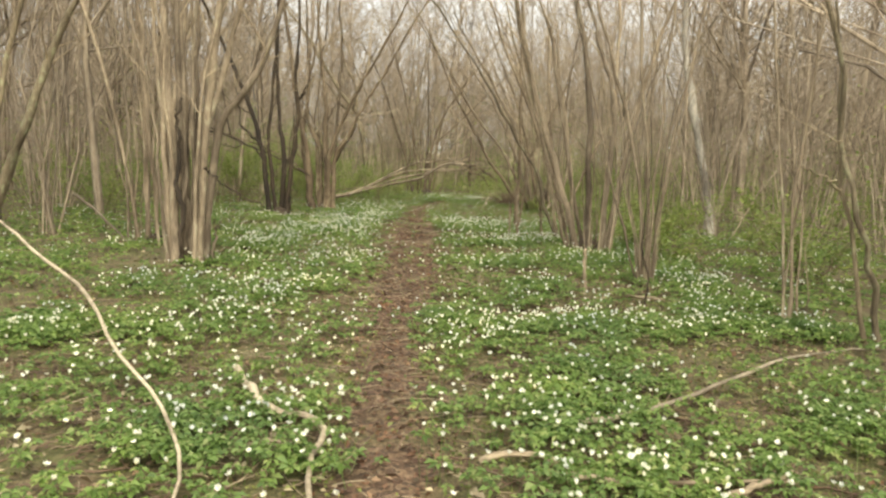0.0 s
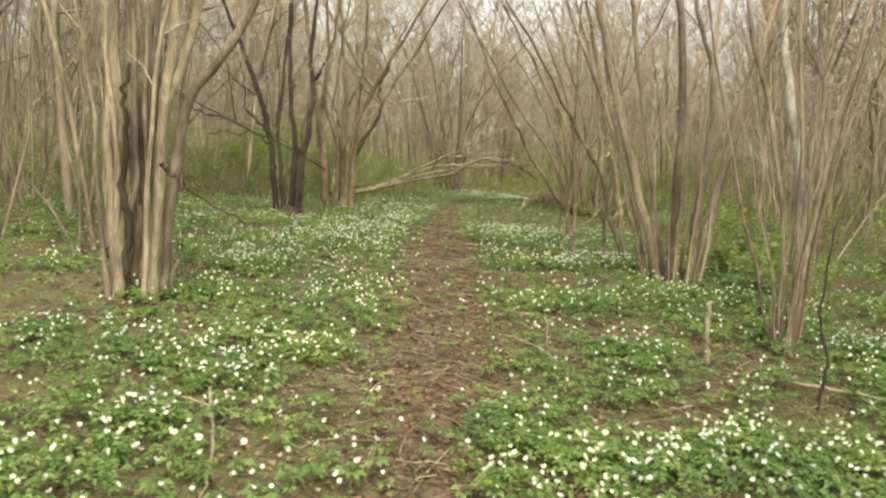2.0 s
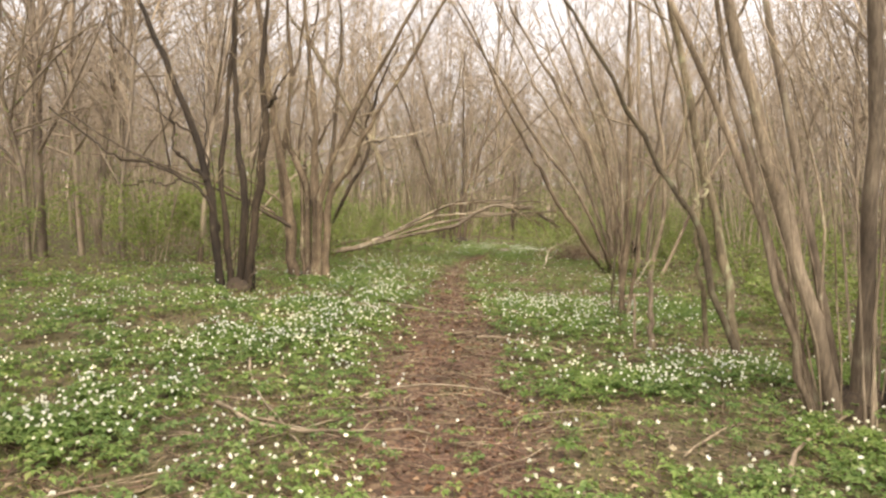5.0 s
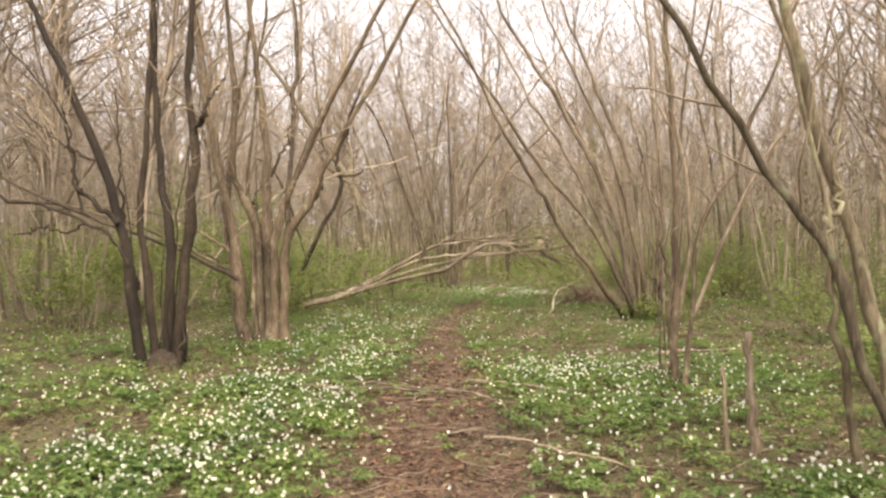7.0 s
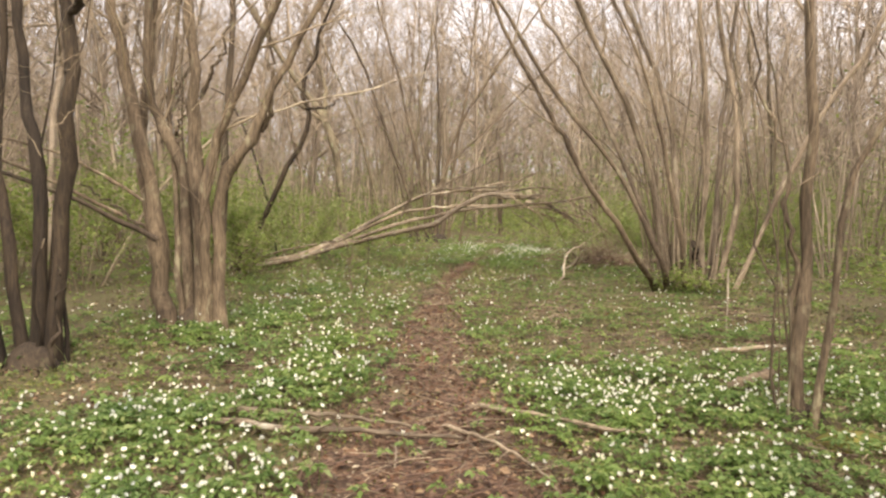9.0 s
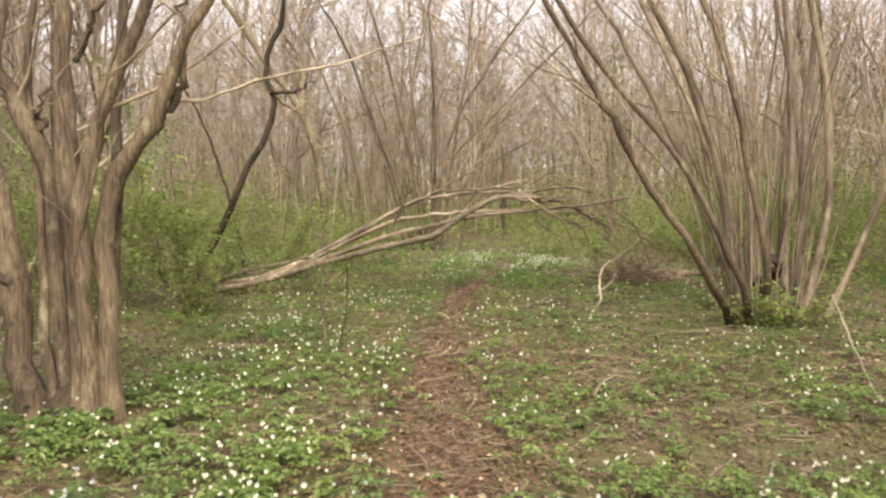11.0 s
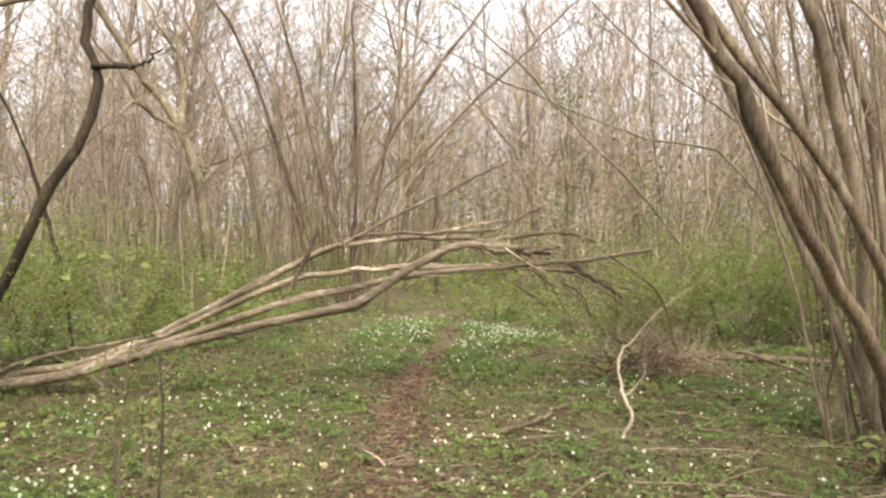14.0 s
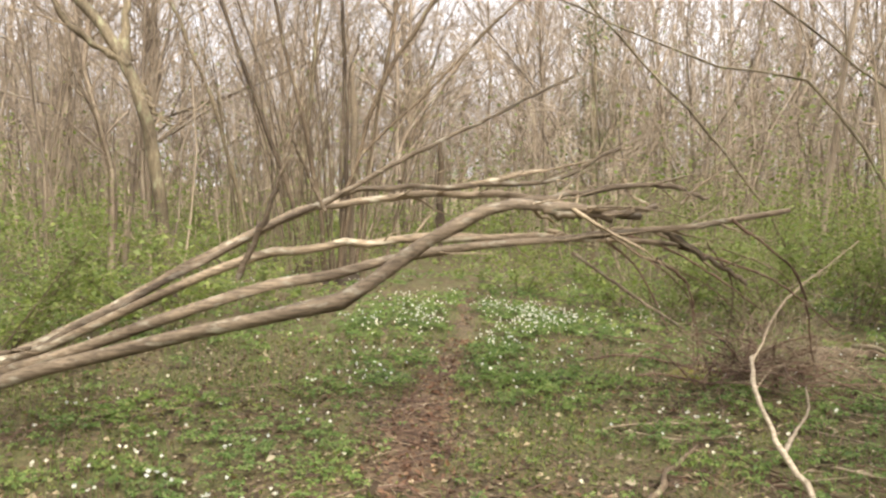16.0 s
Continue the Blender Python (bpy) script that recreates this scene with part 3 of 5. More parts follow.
coppice("hazel_coppice", (-1.7, 34.5), [
    (0.05, 0, -1.9, 0, -2.2, 2, -2.9, 5), (0.05, 0.2, -1.6, 0, -1.6, 2.2, -1.7, 5), (0.05, 0, -1.75, 0, -1.2, 3.0, -0.31, 4.5), (0.035, 0, -1.7, 0, -1.5, 1.94, -0.33, 3.23, 1.23, 4.85), (0.04, 0.3, -1.5, 0, -1.2, 2, -0.7, 5), (0.05, 0, -2.1, 0, -2.7, 2, -3.6, 4.6)],
    BARK_BROWN, "tall hazel stool with a dense fan of rods", rods=30, rod_box=(0.9, 0.5), rod_lean=0.42, rod_radius=0.014, rod_height=7.5, height=8, stool=0.5)
coppice("hazel_coppice", (-3.1, 36.5), [
    (0.06, 0, -3.4, 0, -3.6, 0.8, -4.2, 3.15, -5.0, 5.1), (0.05, 0.2, -2.8, 0, -2.5, 2.2, -2.2, 5)], BARK_GREY, "tall hazel stool among thin woodland rods", rods=22, rod_box=(0.8, 0.5), rod_lean=0.36, rod_radius=0.014, rod_height=8, height=8, stool=0.4)

# ---- standing dead trunks far down the path ----
snag = thing("dead_tree", (-1.5, 35.8, 0), "pale barkless dead trunk broken off at the top", "dead tree")
add_stem(snag, stem_line([(0, 0, -0.1), (0.02, 0, 2), (0.05, 0, 4.1)], total=4.1, wiggle=0.006), 0.075, STICK, twigs=0, name="trunk", tip=0.7)
snag = thing("dead_tree", (0.45, 38.0, 0), "short dark dead trunk broken off at the top", "dead tree")
add_stem(snag, stem_line([(0, 0, -0.1), (0.0, 0, 1.5), (-0.03, 0, 2.9)], total=2.9, wiggle=0.006), 0.075, BARK_BROWN, twigs=0, name="trunk", tip=0.85)

# ---- fallen hazel that arches over the path ----
fallen = thing("fallen_hazel", (-5.0, 26.2, 0.0), "fallen hazel whose grey boughs arch low across the path", "fallen tree")


def bough(parent, radius, knots, twigs=0, name="bough", material=ARCH_WOOD, tip=0.45, **kw):
    o = np.array(parent.location)
    line = curve_through([np.array(k) - o for k in knots], 22)
    line = line + np.vstack([np.zeros(3), rng.normal(size=(21, 3)) * min(0.009, radius * 0.28)])
    return add_stem(parent, line, radius, material, twigs=twigs, name=name, tip=tip, flare=1.0, sides=8, twig_kw=kw or None)


bough(fallen, 0.054, [(-4.9, 26.1, 0.0), (-3.94, 25.75, 0.21), (-2.61, 25.6, 0.6), (-1.36, 25.5, 0.89), (-0.98, 25.55, 1.14), (-0.49, 25.6, 1.41), (0.05, 25.65, 1.43), (0.5, 25.7, 1.38)], 7, length=0.6, start=0.75)
bough(fallen, 0.042, [(-5.0, 26.2, 0.02), (-3.95, 25.9, 0.2), (-2.32, 25.7, 0.78), (-0.9, 25.75, 1.14), (0.22, 25.8, 1.25), (1.55, 25.85, 1.42)], 9, length=0.6, start=0.6)
bough(fallen, 0.038, [(-4.8, 26.3, 0.03), (-3.83, 26.0, 0.25), (-2.19, 26.0, 0.99), (-1.57, 26.0, 1.16), (-0.98, 26.0, 1.22), (0.05, 26.0, 1.24), (0.9, 26.0, 1.2)], 8, length=0.6, start=0.6)
bough(fallen, 0.041, [(-4.8, 26.4, 0.05), (-3.54, 26.2, 0.4), (-1.98, 26.3, 1.22), (-1.48, 26.3, 1.42), (-0.89, 26.3, 1.5), (-0.21, 26.2, 1.5), (0.6, 26.1, 1.38)], 9, length=0.6, start=0.6)
bough(fallen, 0.026, [(-3.6, 26.0, 0.35), (-2.72, 26.1, 0.8), (-1.48, 26.1, 1.46), (-0.97, 26.1, 1.56), (-0.04, 26.1, 1.6), (0.48, 26.1, 1.83)], 5, length=0.4, start=0.6)
bough(fallen, 0.018, [(-1.5, 26.0, 1.42), (-0.97, 26.0, 1.73), (-0.42, 26.0, 2.0), (0.14, 26.0, 2.29)], 3, length=0.35, start=0.5)
bough(fallen, 0.024, [(-0.34, 25.7, 1.46), (0.57, 25.8, 1.58), (1.02, 25.9, 1.5)], 5, length=0.5, start=0.4)
bough(fallen, 0.03, [(-4.9, 26.3, 0.02), (-4.4, 26.0, 0.3), (-3.2, 25.9, 0.55)], 2, length=0.3, start=0.6)
bough(fallen, 0.02, [(-1.95, 25.7, 1.0), (-1.72, 25.6, 1.5), (-1.6, 25.6, 1.95)], 3, length=0.3)
bough(fallen, 0.013, [(-1.45, 25.8, 1.4), (-1.6, 25.7, 1.75), (-1.68, 25.6, 1.95)], 0)
for radius, knots in ((0.026, [(0.72, 25.9, 1.29), (1.08, 25.9, 1.08), (1.3, 25.9, 0.94)]), (0.012, [(0.06, 25.7, 1.16), (0.41, 25.7, 0.92), (0.79, 25.7, 0.68)]), (0.013, [(-0.51, 26.1, 1.58), (0.17, 26.1, 1.72), (0.57, 26.1, 1.84)]),
                      (0.01, [(0.83, 25.9, 1.46), (0.98, 25.9, 1.6), (1.2, 25.9, 1.73)]), (0.015, [(0.41, 25.8, 1.62), (0.48, 25.8, 1.5), (0.67, 25.8, 1.41)]), (0.034, [(-0.14, 25.65, 1.42), (0.22, 25.65, 1.39), (0.57, 25.65, 1.45)]),
                      (0.016, [(-0.02, 26.0, 1.28), (0.22, 26.0, 1.24), (0.47, 26.0, 1.3), (0.85, 26.0, 1.22), (1.17, 26.0, 0.99)]), (0.014, [(-0.97, 26.5, 1.6), (-0.93, 26.8, 1.91), (-0.69, 27.0, 2.25), (-0.25, 27.0, 2.83), (0.24, 27.0, 3.2)])):
    bough(fallen, radius, knots, 6, name="crown_branch", length=0.45, start=0.25)
for k in range(9):
    x0, z0 = rng.uniform(0.2, 1.2), rng.uniform(1.1, 1.45)
    y0 = rng.uniform(25.6, 26.2)
    x1, z1 = x0 + rng.uniform(0.3, 1.3), rng.uniform(0.15, 0.8)
    bough(fallen, rng.uniform(0.005, 0.012), [(x0, y0, z0), ((x0 + x1) / 2 + 0.1, y0 + 0.15, z0 * 0.62 + z1 * 0.38), (x1, y0 + rng.uniform(-0.1, 0.7), z1)], 6, name="crown_branch", material=RED_TWIG, length=0.5, start=0.2)

# ---- heap of twigs where the crown has come down ----
heap = thing("brushwood_heap", (1.9, 26.7, 0.0), "low tangled heap of reddish-brown dead twigs", "brushwood")
for k in range(110):
    a, r0 = rng.uniform(0, 6.28), rng.uniform(0.05, 0.4)
    p0 = np.array([1.85 + r0 * np.cos(a) * 1.3, 26.7 + r0 * np.sin(a) * 0.6, rng.uniform(0.0, 0.35) * (1 - r0 * 1.6)])
    w = np.array([rng.normal() * 0.45 + 0.1, rng.normal() * 0.35, rng.uniform(-0.02, 0.34)])
    bough(heap, rng.uniform(0.004, 0.012), [p0, p0 + w * 0.5 + rng.normal(size=3) * 0.07 + (0, 0, 0.06), p0 + w + (0, 0, -0.02)], 6, name="twig", material=RED_TWIG, length=0.4, start=0.1, sub=2)

# ---- pale dead wood ----
forked = thing("dead_branch", (0.72, 24.25, 0.0), "bleached crooked branch standing out of the flowers", "branch")
bough(forked, 0.018, [(0.70, 24.22, -0.02), (0.86, 24.4, 0.1), (0.92, 24.8, 0.22), (1.03, 25.25, 0.4), (1.22, 25.65, 0.5)], 3, material=DEAD_WOOD, name="branch", tip=0.6, length=0.3)
bough(forked, 0.011, [(1.21, 25.63, 0.495), (1.35, 25.8, 0.53), (1.82, 26.3, 0.78), (2.5, 26.5, 1.2)], 3, material=STICK, name="branch", tip=0.4, length=0.3)
bough(forked, 0.012, [(0.91, 24.75, 0.2), (1.05, 24.9, 0.24), (1.16, 24.95, 0.36), (1.14, 24.95, 0.5)], 0, material=DEAD_WOOD, name="side_branch")
dead = thing("dead_bough", (-6.3, 23.2, 0.0), "long bleached bare bough rising out of green shrubs", "branch")
bough(dead, 0.028, [(-6.3, 23.2, -0.03), (-5.3, 23.0, 1.45), (-4.55, 23.0, 2.15), (-4.1, 23.0, 2.5), (-3.8, 23.0, 2.54), (-3.47, 23.0, 2.65), (-2.94, 23.0, 2.8), (-2.42, 23.0, 2.88), (-1.87, 23.0, 3.04), (-1.35, 23.0, 3.2)], 5, material=DEAD_WOOD, name="branch", tip=0.3, length=0.5)
dead = thing("dead_bough", (-4.9, 19.9, 1.3), "grey dead branches slung between two hazel stools", "branch")
bough(dead, 0.028, [(-3.9, 19.6, 0.95), (-4.8, 19.3, 1.45), (-5.7, 19.1, 1.8), (-6.8, 19.0, 2.3), (-7.8, 19.0, 2.9)], 7, name="branch", tip=0.3, material=BARK_BROWN, length=0.8)
bough(dead, 0.02, [(-4.2, 19.5, 1.2), (-5.2, 19.2, 1.72), (-6.3, 19.1, 2.0), (-7.4, 19.1, 2.1)], 6, name="branch", tip=0.3, material=BARK_BROWN, length=0.7)
bough(dead, 0.017, [(-4.0, 19.5, 1.35), (-4.6, 19.3, 1.75), (-5.4, 19.2, 1.95), (-6.6, 19.1, 1.9)], 4, name="branch", tip=0.3, material=BARK_BROWN, length=0.5)
bough(dead, 0.018, [(-5.85, 19.08, 1.88), (-6.0, 19.1, 2.6), (-6.15, 19.0, 3.3), (-7.0, 19.0, 4.3)], 4, name="branch", tip=0.4, material=BARK_WET, length=0.6)
sap = thing("sapling", (-5.0, 28.5, 0.0), "thin dark sapling that curves over to one side", "sapling")
bough(sap, 0.028, [(-4.95, 28.5, -0.02), (-5.1, 28.5, 1.0), (-5.36, 28.5, 1.93), (-5.65, 28.5, 2.8), (-6.07, 28.5, 3.53), (-6.5, 28.5, 3.74)], 5, name="stem", material=BARK_WET, length=0.6)
for px, py, ph, pr in ((1.58, 8.25, 0.5, 0.022), (1.26, 14.42, 0.85, 0.03), (1.12, 14.5, 0.6, 0.016)):
    stake = thing("broken_sapling", (px, py, 0.0), "short brown sapling snapped off above the flowers", "sapling", "snapped saplings")
    bough(stake, pr, [(px, py, -0.03), (px - 0.02, py, ph * 0.5), (px - 0.05 * ph, py + 0.02, ph)], 0, name="stem", material=BARK_HAZEL, tip=0.75)


def stick(knots, radius, material=STICK, label="pale fallen stick lying on the leaf litter", twigs=2, name="fallen_stick", lift=0.0, over=0.05):
    """A stick on the ground, through pairs of x and y; lift raises its far end."""
    k = np.array(knots, float).reshape(-1, 2)
    xy = curve_through(np.c_[k, np.zeros(len(k))], 20)
    z = ground_z(xy[:, 0], xy[:, 1]) + radius * 0.9 + min(0.025, radius * 0.7) * np.abs(np.sin(np.linspace(0, 7, 20) + k[0, 0])) + lift * np.linspace(1, 0, 20)**1.5 + over * np.sin(np.linspace(0, np.pi, 20))**0.6
    o = np.array([k[-1, 0], k[-1, 1], 0])
    line = np.c_[xy[:, :2], z] - o + rng.normal(size=(20, 3)) * min(0.006, radius * 0.25)
    ob = thing(name, o, label, "stick", "sticks on the woodland floor")
    add_stem(ob, line, radius, material, twigs=twigs, sides=6, name="stick", tip=0.45, flare=1.0, twig_kw=dict(length=0.3, up=0.0, sub=1, start=0.2, spread=0.8))
    return ob


stick((-5.3, 8.6, -3.65, 6.57, -2.59, 5.39, -1.75, 4.11, -1.22, 3.46, -0.87, 2.83, -0.8, 2.3), 0.016, DEAD_WOOD, "long thin bleached stick trailing over the flowers", lift=0.5, over=0.08)
stick((-1.25, 4.72, -1.02, 4.22, -0.78, 3.77, -0.45, 3.56, -0.42, 3.16, -0.34, 2.7), 0.026, DEAD_WOOD, "pale crooked stick with a bend near its end", over=0.05)
stick((-0.78, 3.3, -0.6, 3.32, -0.45, 3.2), 0.012, twigs=0)
stick((0.61, 3.74, 1.06, 3.84, 1.66, 4.35, 2.53, 5.22, 3.4, 5.86), 0.018, DEAD_WOOD, "long curved bleached stick with a side twig", over=0.075)
stick((1.75, 4.4, 1.55, 3.9, 1.4, 3.5), 0.011, twigs=0)
stick((0.32, 3.37, 0.6, 3.34, 0.77, 3.12, 1.15, 3.13, 1.78, 3.26), 0.018)
stick((1.1, 2.9, 1.5, 3.1, 1.75, 3.35), 0.02)
stick((-6.95, 13.46, -5.6, 11.9, -4.55, 10.49), 0.025, label="pale fallen branch propped in the undergrowth", lift=0.55)
stick((-2.05, 7.97, -1.42, 7.75, -1.12, 7.69), 0.022, label="grey fallen stick half hidden by flowers")
stick((-1.7, 6.9, -1.3, 5.9, -1.15, 5.3), 0.012)
stick((-2.58, 13.5, -2.08, 12.17, -1.42, 10.99), 0.016, label="thin pale stick on the bare litter")
stick((-2.3, 11.9, -1.6, 11.2, -0.71, 11.41), 0.016)
stick((1.93, 7.85, 2.3, 7.58, 3.0, 7.3), 0.018)
stick((-2.3, 16.5, -1.49, 16.3, -0.77, 16.4), 0.025, ARCH_WOOD, "grey-brown branch lying across the path's edge")
stick((-2.3, 16.75, -1.62, 16.62, -1.04, 16.62), 0.02)
stick((-0.89, 16.71, -0.54, 16.13, -0.3, 15.6), 0.014)
stick((-0.72, 17.15, -0.01, 16.59, 0.4, 16.5), 0.018)
stick((-0.5, 14.9, 0.0, 14.4, 0.5, 14.0), 0.014)
stick((-0.34, 24.17, 0.01, 24.4, 0.36, 24.86, 0.76, 25.39), 0.024, BARK_BROWN, "rough reddish-brown branch on the litter", over=0.02)
stick((-0.2, 24.45, 0.12, 24.28, 0.39, 24.08), 0.011, over=0.02)
for k in ((0.32, 25.81, 0.87, 25.77, 1.32, 25.75), (1.59, 25.63, 1.9, 25.16, 2.16, 24.76), (1.35, 25.05, 1.61, 24.68, 1.97, 24.53), (0.41, 25.7, 0.74, 25.46, 1.17, 25.59), (2.02, 25.98, 2.43, 25.75, 3.02, 25.84), (1.28, 24.35, 1.5, 24.19, 1.7, 23.9)):
    stick(k, 0.009, label="long thin pale stick lying among flowers", over=0.03, twigs=3)
stick((2.92, 22.6, 2.5, 21.4, 2.01, 20.02), 0.012, DEAD_WOOD, "pale stick leaning out of a hazel stool", lift=0.4, over=0.0)
stick((0.9, 22.9, 1.6, 22.4, 2.3, 22.3), 0.009)
stick((0.04, 20.34, 0.2, 20.6, 0.41, 20.82), 0.011)
stick((-0.02, 9.26, 0.41, 9.09, 0.39, 8.32), 0.014, label="thin pale stick bent like an elbow")
stick((1.03, 10.24, 1.4, 11.14, 2.2, 12.2), 0.018, label="pale stick leaning into a hazel stool", lift=0.0)
stick((1.5, 19.01, 2.21, 19.04, 2.9, 19.2), 0.025)
stick((-1.3, 12.2, -0.8, 12.5, -0.2, 12.4), 0.012)
stick((-1.5, 9.5, -0.9, 9.7, -0.5, 9.4), 0.01)
stick((1.15, 13.6, 1.6, 13.3, 2.6, 13.2), 0.02, ARCH_WOOD, "grey branch lying in the flowers")
stick((0.6, 13.2, 0.95, 13.0, 1.3, 13.25), 0.016)
for k in range(40):
    y = rng.uniform(6, 25)
    x = trail_x(y) + rng.normal() * 1.3
    a, ln = rng.uniform(0, 3.14), rng.uniform(0.15, 0.45)
    dx, dy = np.cos(a) * ln, np.sin(a) * ln
    stick((x - dx, y - dy, x + rng.normal() * 0.05, y + rng.normal() * 0.05, x + dx, y + dy), rng.uniform(0.005, 0.01), (STICK, ARCH_WOOD, RED_TWIG)[k % 3], "small broken twig on the leaf litter", twigs=1)
for k in range(50):
    y = rng.uniform(20.3, 24.8) if k < 34 else rng.uniform(9, 13.5)
    x = rng.uniform(0.3, 2.6) if k < 34 else rng.uniform(-2.6, -0.7)
    a, ln = rng.uniform(-0.5, 0.9), rng.uniform(0.2, 0.75)
    dx, dy = np.cos(a) * ln, np.sin(a) * ln
    stick((x - dx, y - dy, x + rng.normal() * 0.05, y + rng.normal() * 0.05, x + dx, y + dy), rng.uniform(0.004, 0.008), STICK if k % 3 else ARCH_WOOD, "thin pale stick among fallen brushwood", twigs=2)
stub = thing("fallen_log", (1.2, 17.4, 0), "short brown log lying against a young tree", "log")
bough(stub, 0.045, [(1.1, 17.58, 0.03), (1.35, 17.72, 0.05), (1.62, 17.92, 0.09)], 0, name="log", material=BARK_BROWN, tip=0.9)
stick((3.4, 27.8, 3.5, 26.9, 3.56, 26.0), 0.025, BARK_GREY, "thin dark branch lying beside the brushwood heap", lift=0.1)
log = thing("fallen_log", (2.9, 27.6, 0), "thin dark log lying behind the brushwood heap", "log")
bough(log, 0.055, [(2.4, 28.0, 0.07), (3.4, 27.6, 0.09), (4.3, 27.3, 0.08), (5.4, 27.1, 0.08)], 3, name="log", material=BARK_BROWN, tip=0.7, length=0.4)
wand = thing("sapling", (-2.16, 21.96, 0), "very thin dark upright sapling among the flowers", "sapling")
bough(wand, 0.008, [(-2.16, 21.96, -0.02), (-2.08, 21.96, 0.27), (-2.05, 21.96, 0.63), (-2.07, 21.96, 0.98)], 2, name="stem", material=BARK_WET, length=0.15)
post = thing("sapling", (2.03, 7.4, 0), "thin dark bare sapling stem with a crook", "sapling")
bough(post, 0.013, [(2.03, 7.4, -0.02), (2.05, 7.4, 0.35), (1.97, 7.4, 0.62), (2.0, 7.42, 1.2)], 2, name="stem", material=BARK_WET, length=0.3)


for mx, my, mr in ((1.55, 16.55, 0.24), (1.6, 27.2, 0.3)):
    th, ph = np.meshgrid(np.linspace(0, 2 * np.pi, 17)[:-1], np.linspace(0.05, 1.0, 6), indexing="xy")
    rr = mr * ph * (1 + 0.15 * np.sin(3 * th + mx) + 0.08 * np.sin(5 * th))
    V = np.stack([rr * np.cos(th), rr * np.sin(th) * 0.7, 0.11 * np.cos(ph * 1.55) ** 0.7 - 0.02 + rng.normal(size=rr.shape) * 0.006], -1).reshape(-1, 3)
    F = [(q * 16 + w, q * 16 + (w + 1) % 16, (q + 1) * 16 + (w + 1) % 16, (q + 1) * 16 + w) for q in range(5) for w in range(16)]
    ob = tagged(new("moss_cushion", mesh_np("moss_cushion", V, np.array(F), [MOSS])), "low yellow-green cushion of moss on the ground", "moss")
    ob.location = (mx, my, float(ground_z(mx, my)))


# ---- leaves on twigs ----
def leaf_quads(places, size, r, flat=0.3, halves=2):
    """Folded leaf shapes at the places given, of two quads each or of one bent quad."""
    n = len(places)
    d = r.normal(size=(n, 3)) * np.array([1, 1, flat])
    d /= np.linalg.norm(d, axis=1, keepdims=True) + 1e-9
    nrm = r.normal(size=(n, 3)) * 0.5 + np.array([0, 0, 1])
    s = np.cross(d, nrm)
    s /= np.linalg.norm(s, axis=1, keepdims=True) + 1e-9
    up = np.cross(s, d)
    L = (size * (0.6 + 0.8 * r.random(n)))[:, None]
    w = L * 0.33
    V = np.stack([places, places + d * L * 0.5 + s * w + up * w * 0.35, places + d * L - up * L * 0.1, places + d * L * 0.5, places + d * L * 0.5 - s * w + up * w * 0.35], 1)
    if halves == 1:
        return V[:, [0, 1, 2, 4]].reshape(-1, 3), np.arange(n * 4).reshape(-1, 4)
    F = (np.arange(n) * 5)[:, None, None] + np.array([[[0, 3, 2, 1], [0, 4, 2, 3]]])
    return V.reshape(-1, 3), F.reshape(-1, 4)


def shrub(x, y, radius, height, leaves, label="green shrub just coming into leaf", stems=11, size=0.062, name="leafy_shrub"):
    z = float(ground_z(x, y))
    ob = thing(name, (x, y, z), label, "shrub", "young leafy shrubs")
    spots = []
    for k in range(stems):
        a = rng.uniform(0, 6.28)
        f = np.array([np.cos(a), np.sin(a), 0]) * radius
        h = height * rng.uniform(0.6, 1.1)
        line = curve_through([f * 0.15 + (0, 0, -0.03), f * 0.4 + (0, 0, h * 0.4), f * rng.uniform(0.6, 0.9) + (0, 0, h * 0.75), f * rng.uniform(0.7, 1.2) + (0, 0, h)], 10)
        line[1:] += rng.normal(size=(9, 3)) * 0.02
        st = add_stem(ob, line, 0.009, BARK_GREY, twigs=0, sides=5, knobs=False)
        P, R = twig_lines(line, 0.012, 14, start=0.15, length=height * 0.3)
        tv, tf = tubes(P, np.maximum(R, 0.0015), 3)
        tagged(part("twig_spray", mesh_np("twig_spray", tv, tf, [TWIG]), st), kind="stuff")
        n = int(leaves * 1.65) // stems
        i = rng.integers(0, 14, n)
        u = rng.integers(1, 5, n)
        spots.append(P[i, u] + rng.normal(size=(n, 3)) * 0.05)
    v, f = leaf_quads(np.concatenate(spots), size, rng, halves=1)
    tagged(part("foliage", mesh_np("foliage", v, f, [SPRING_LEAF]), ob, "small fresh green leaves"), kind="stuff")


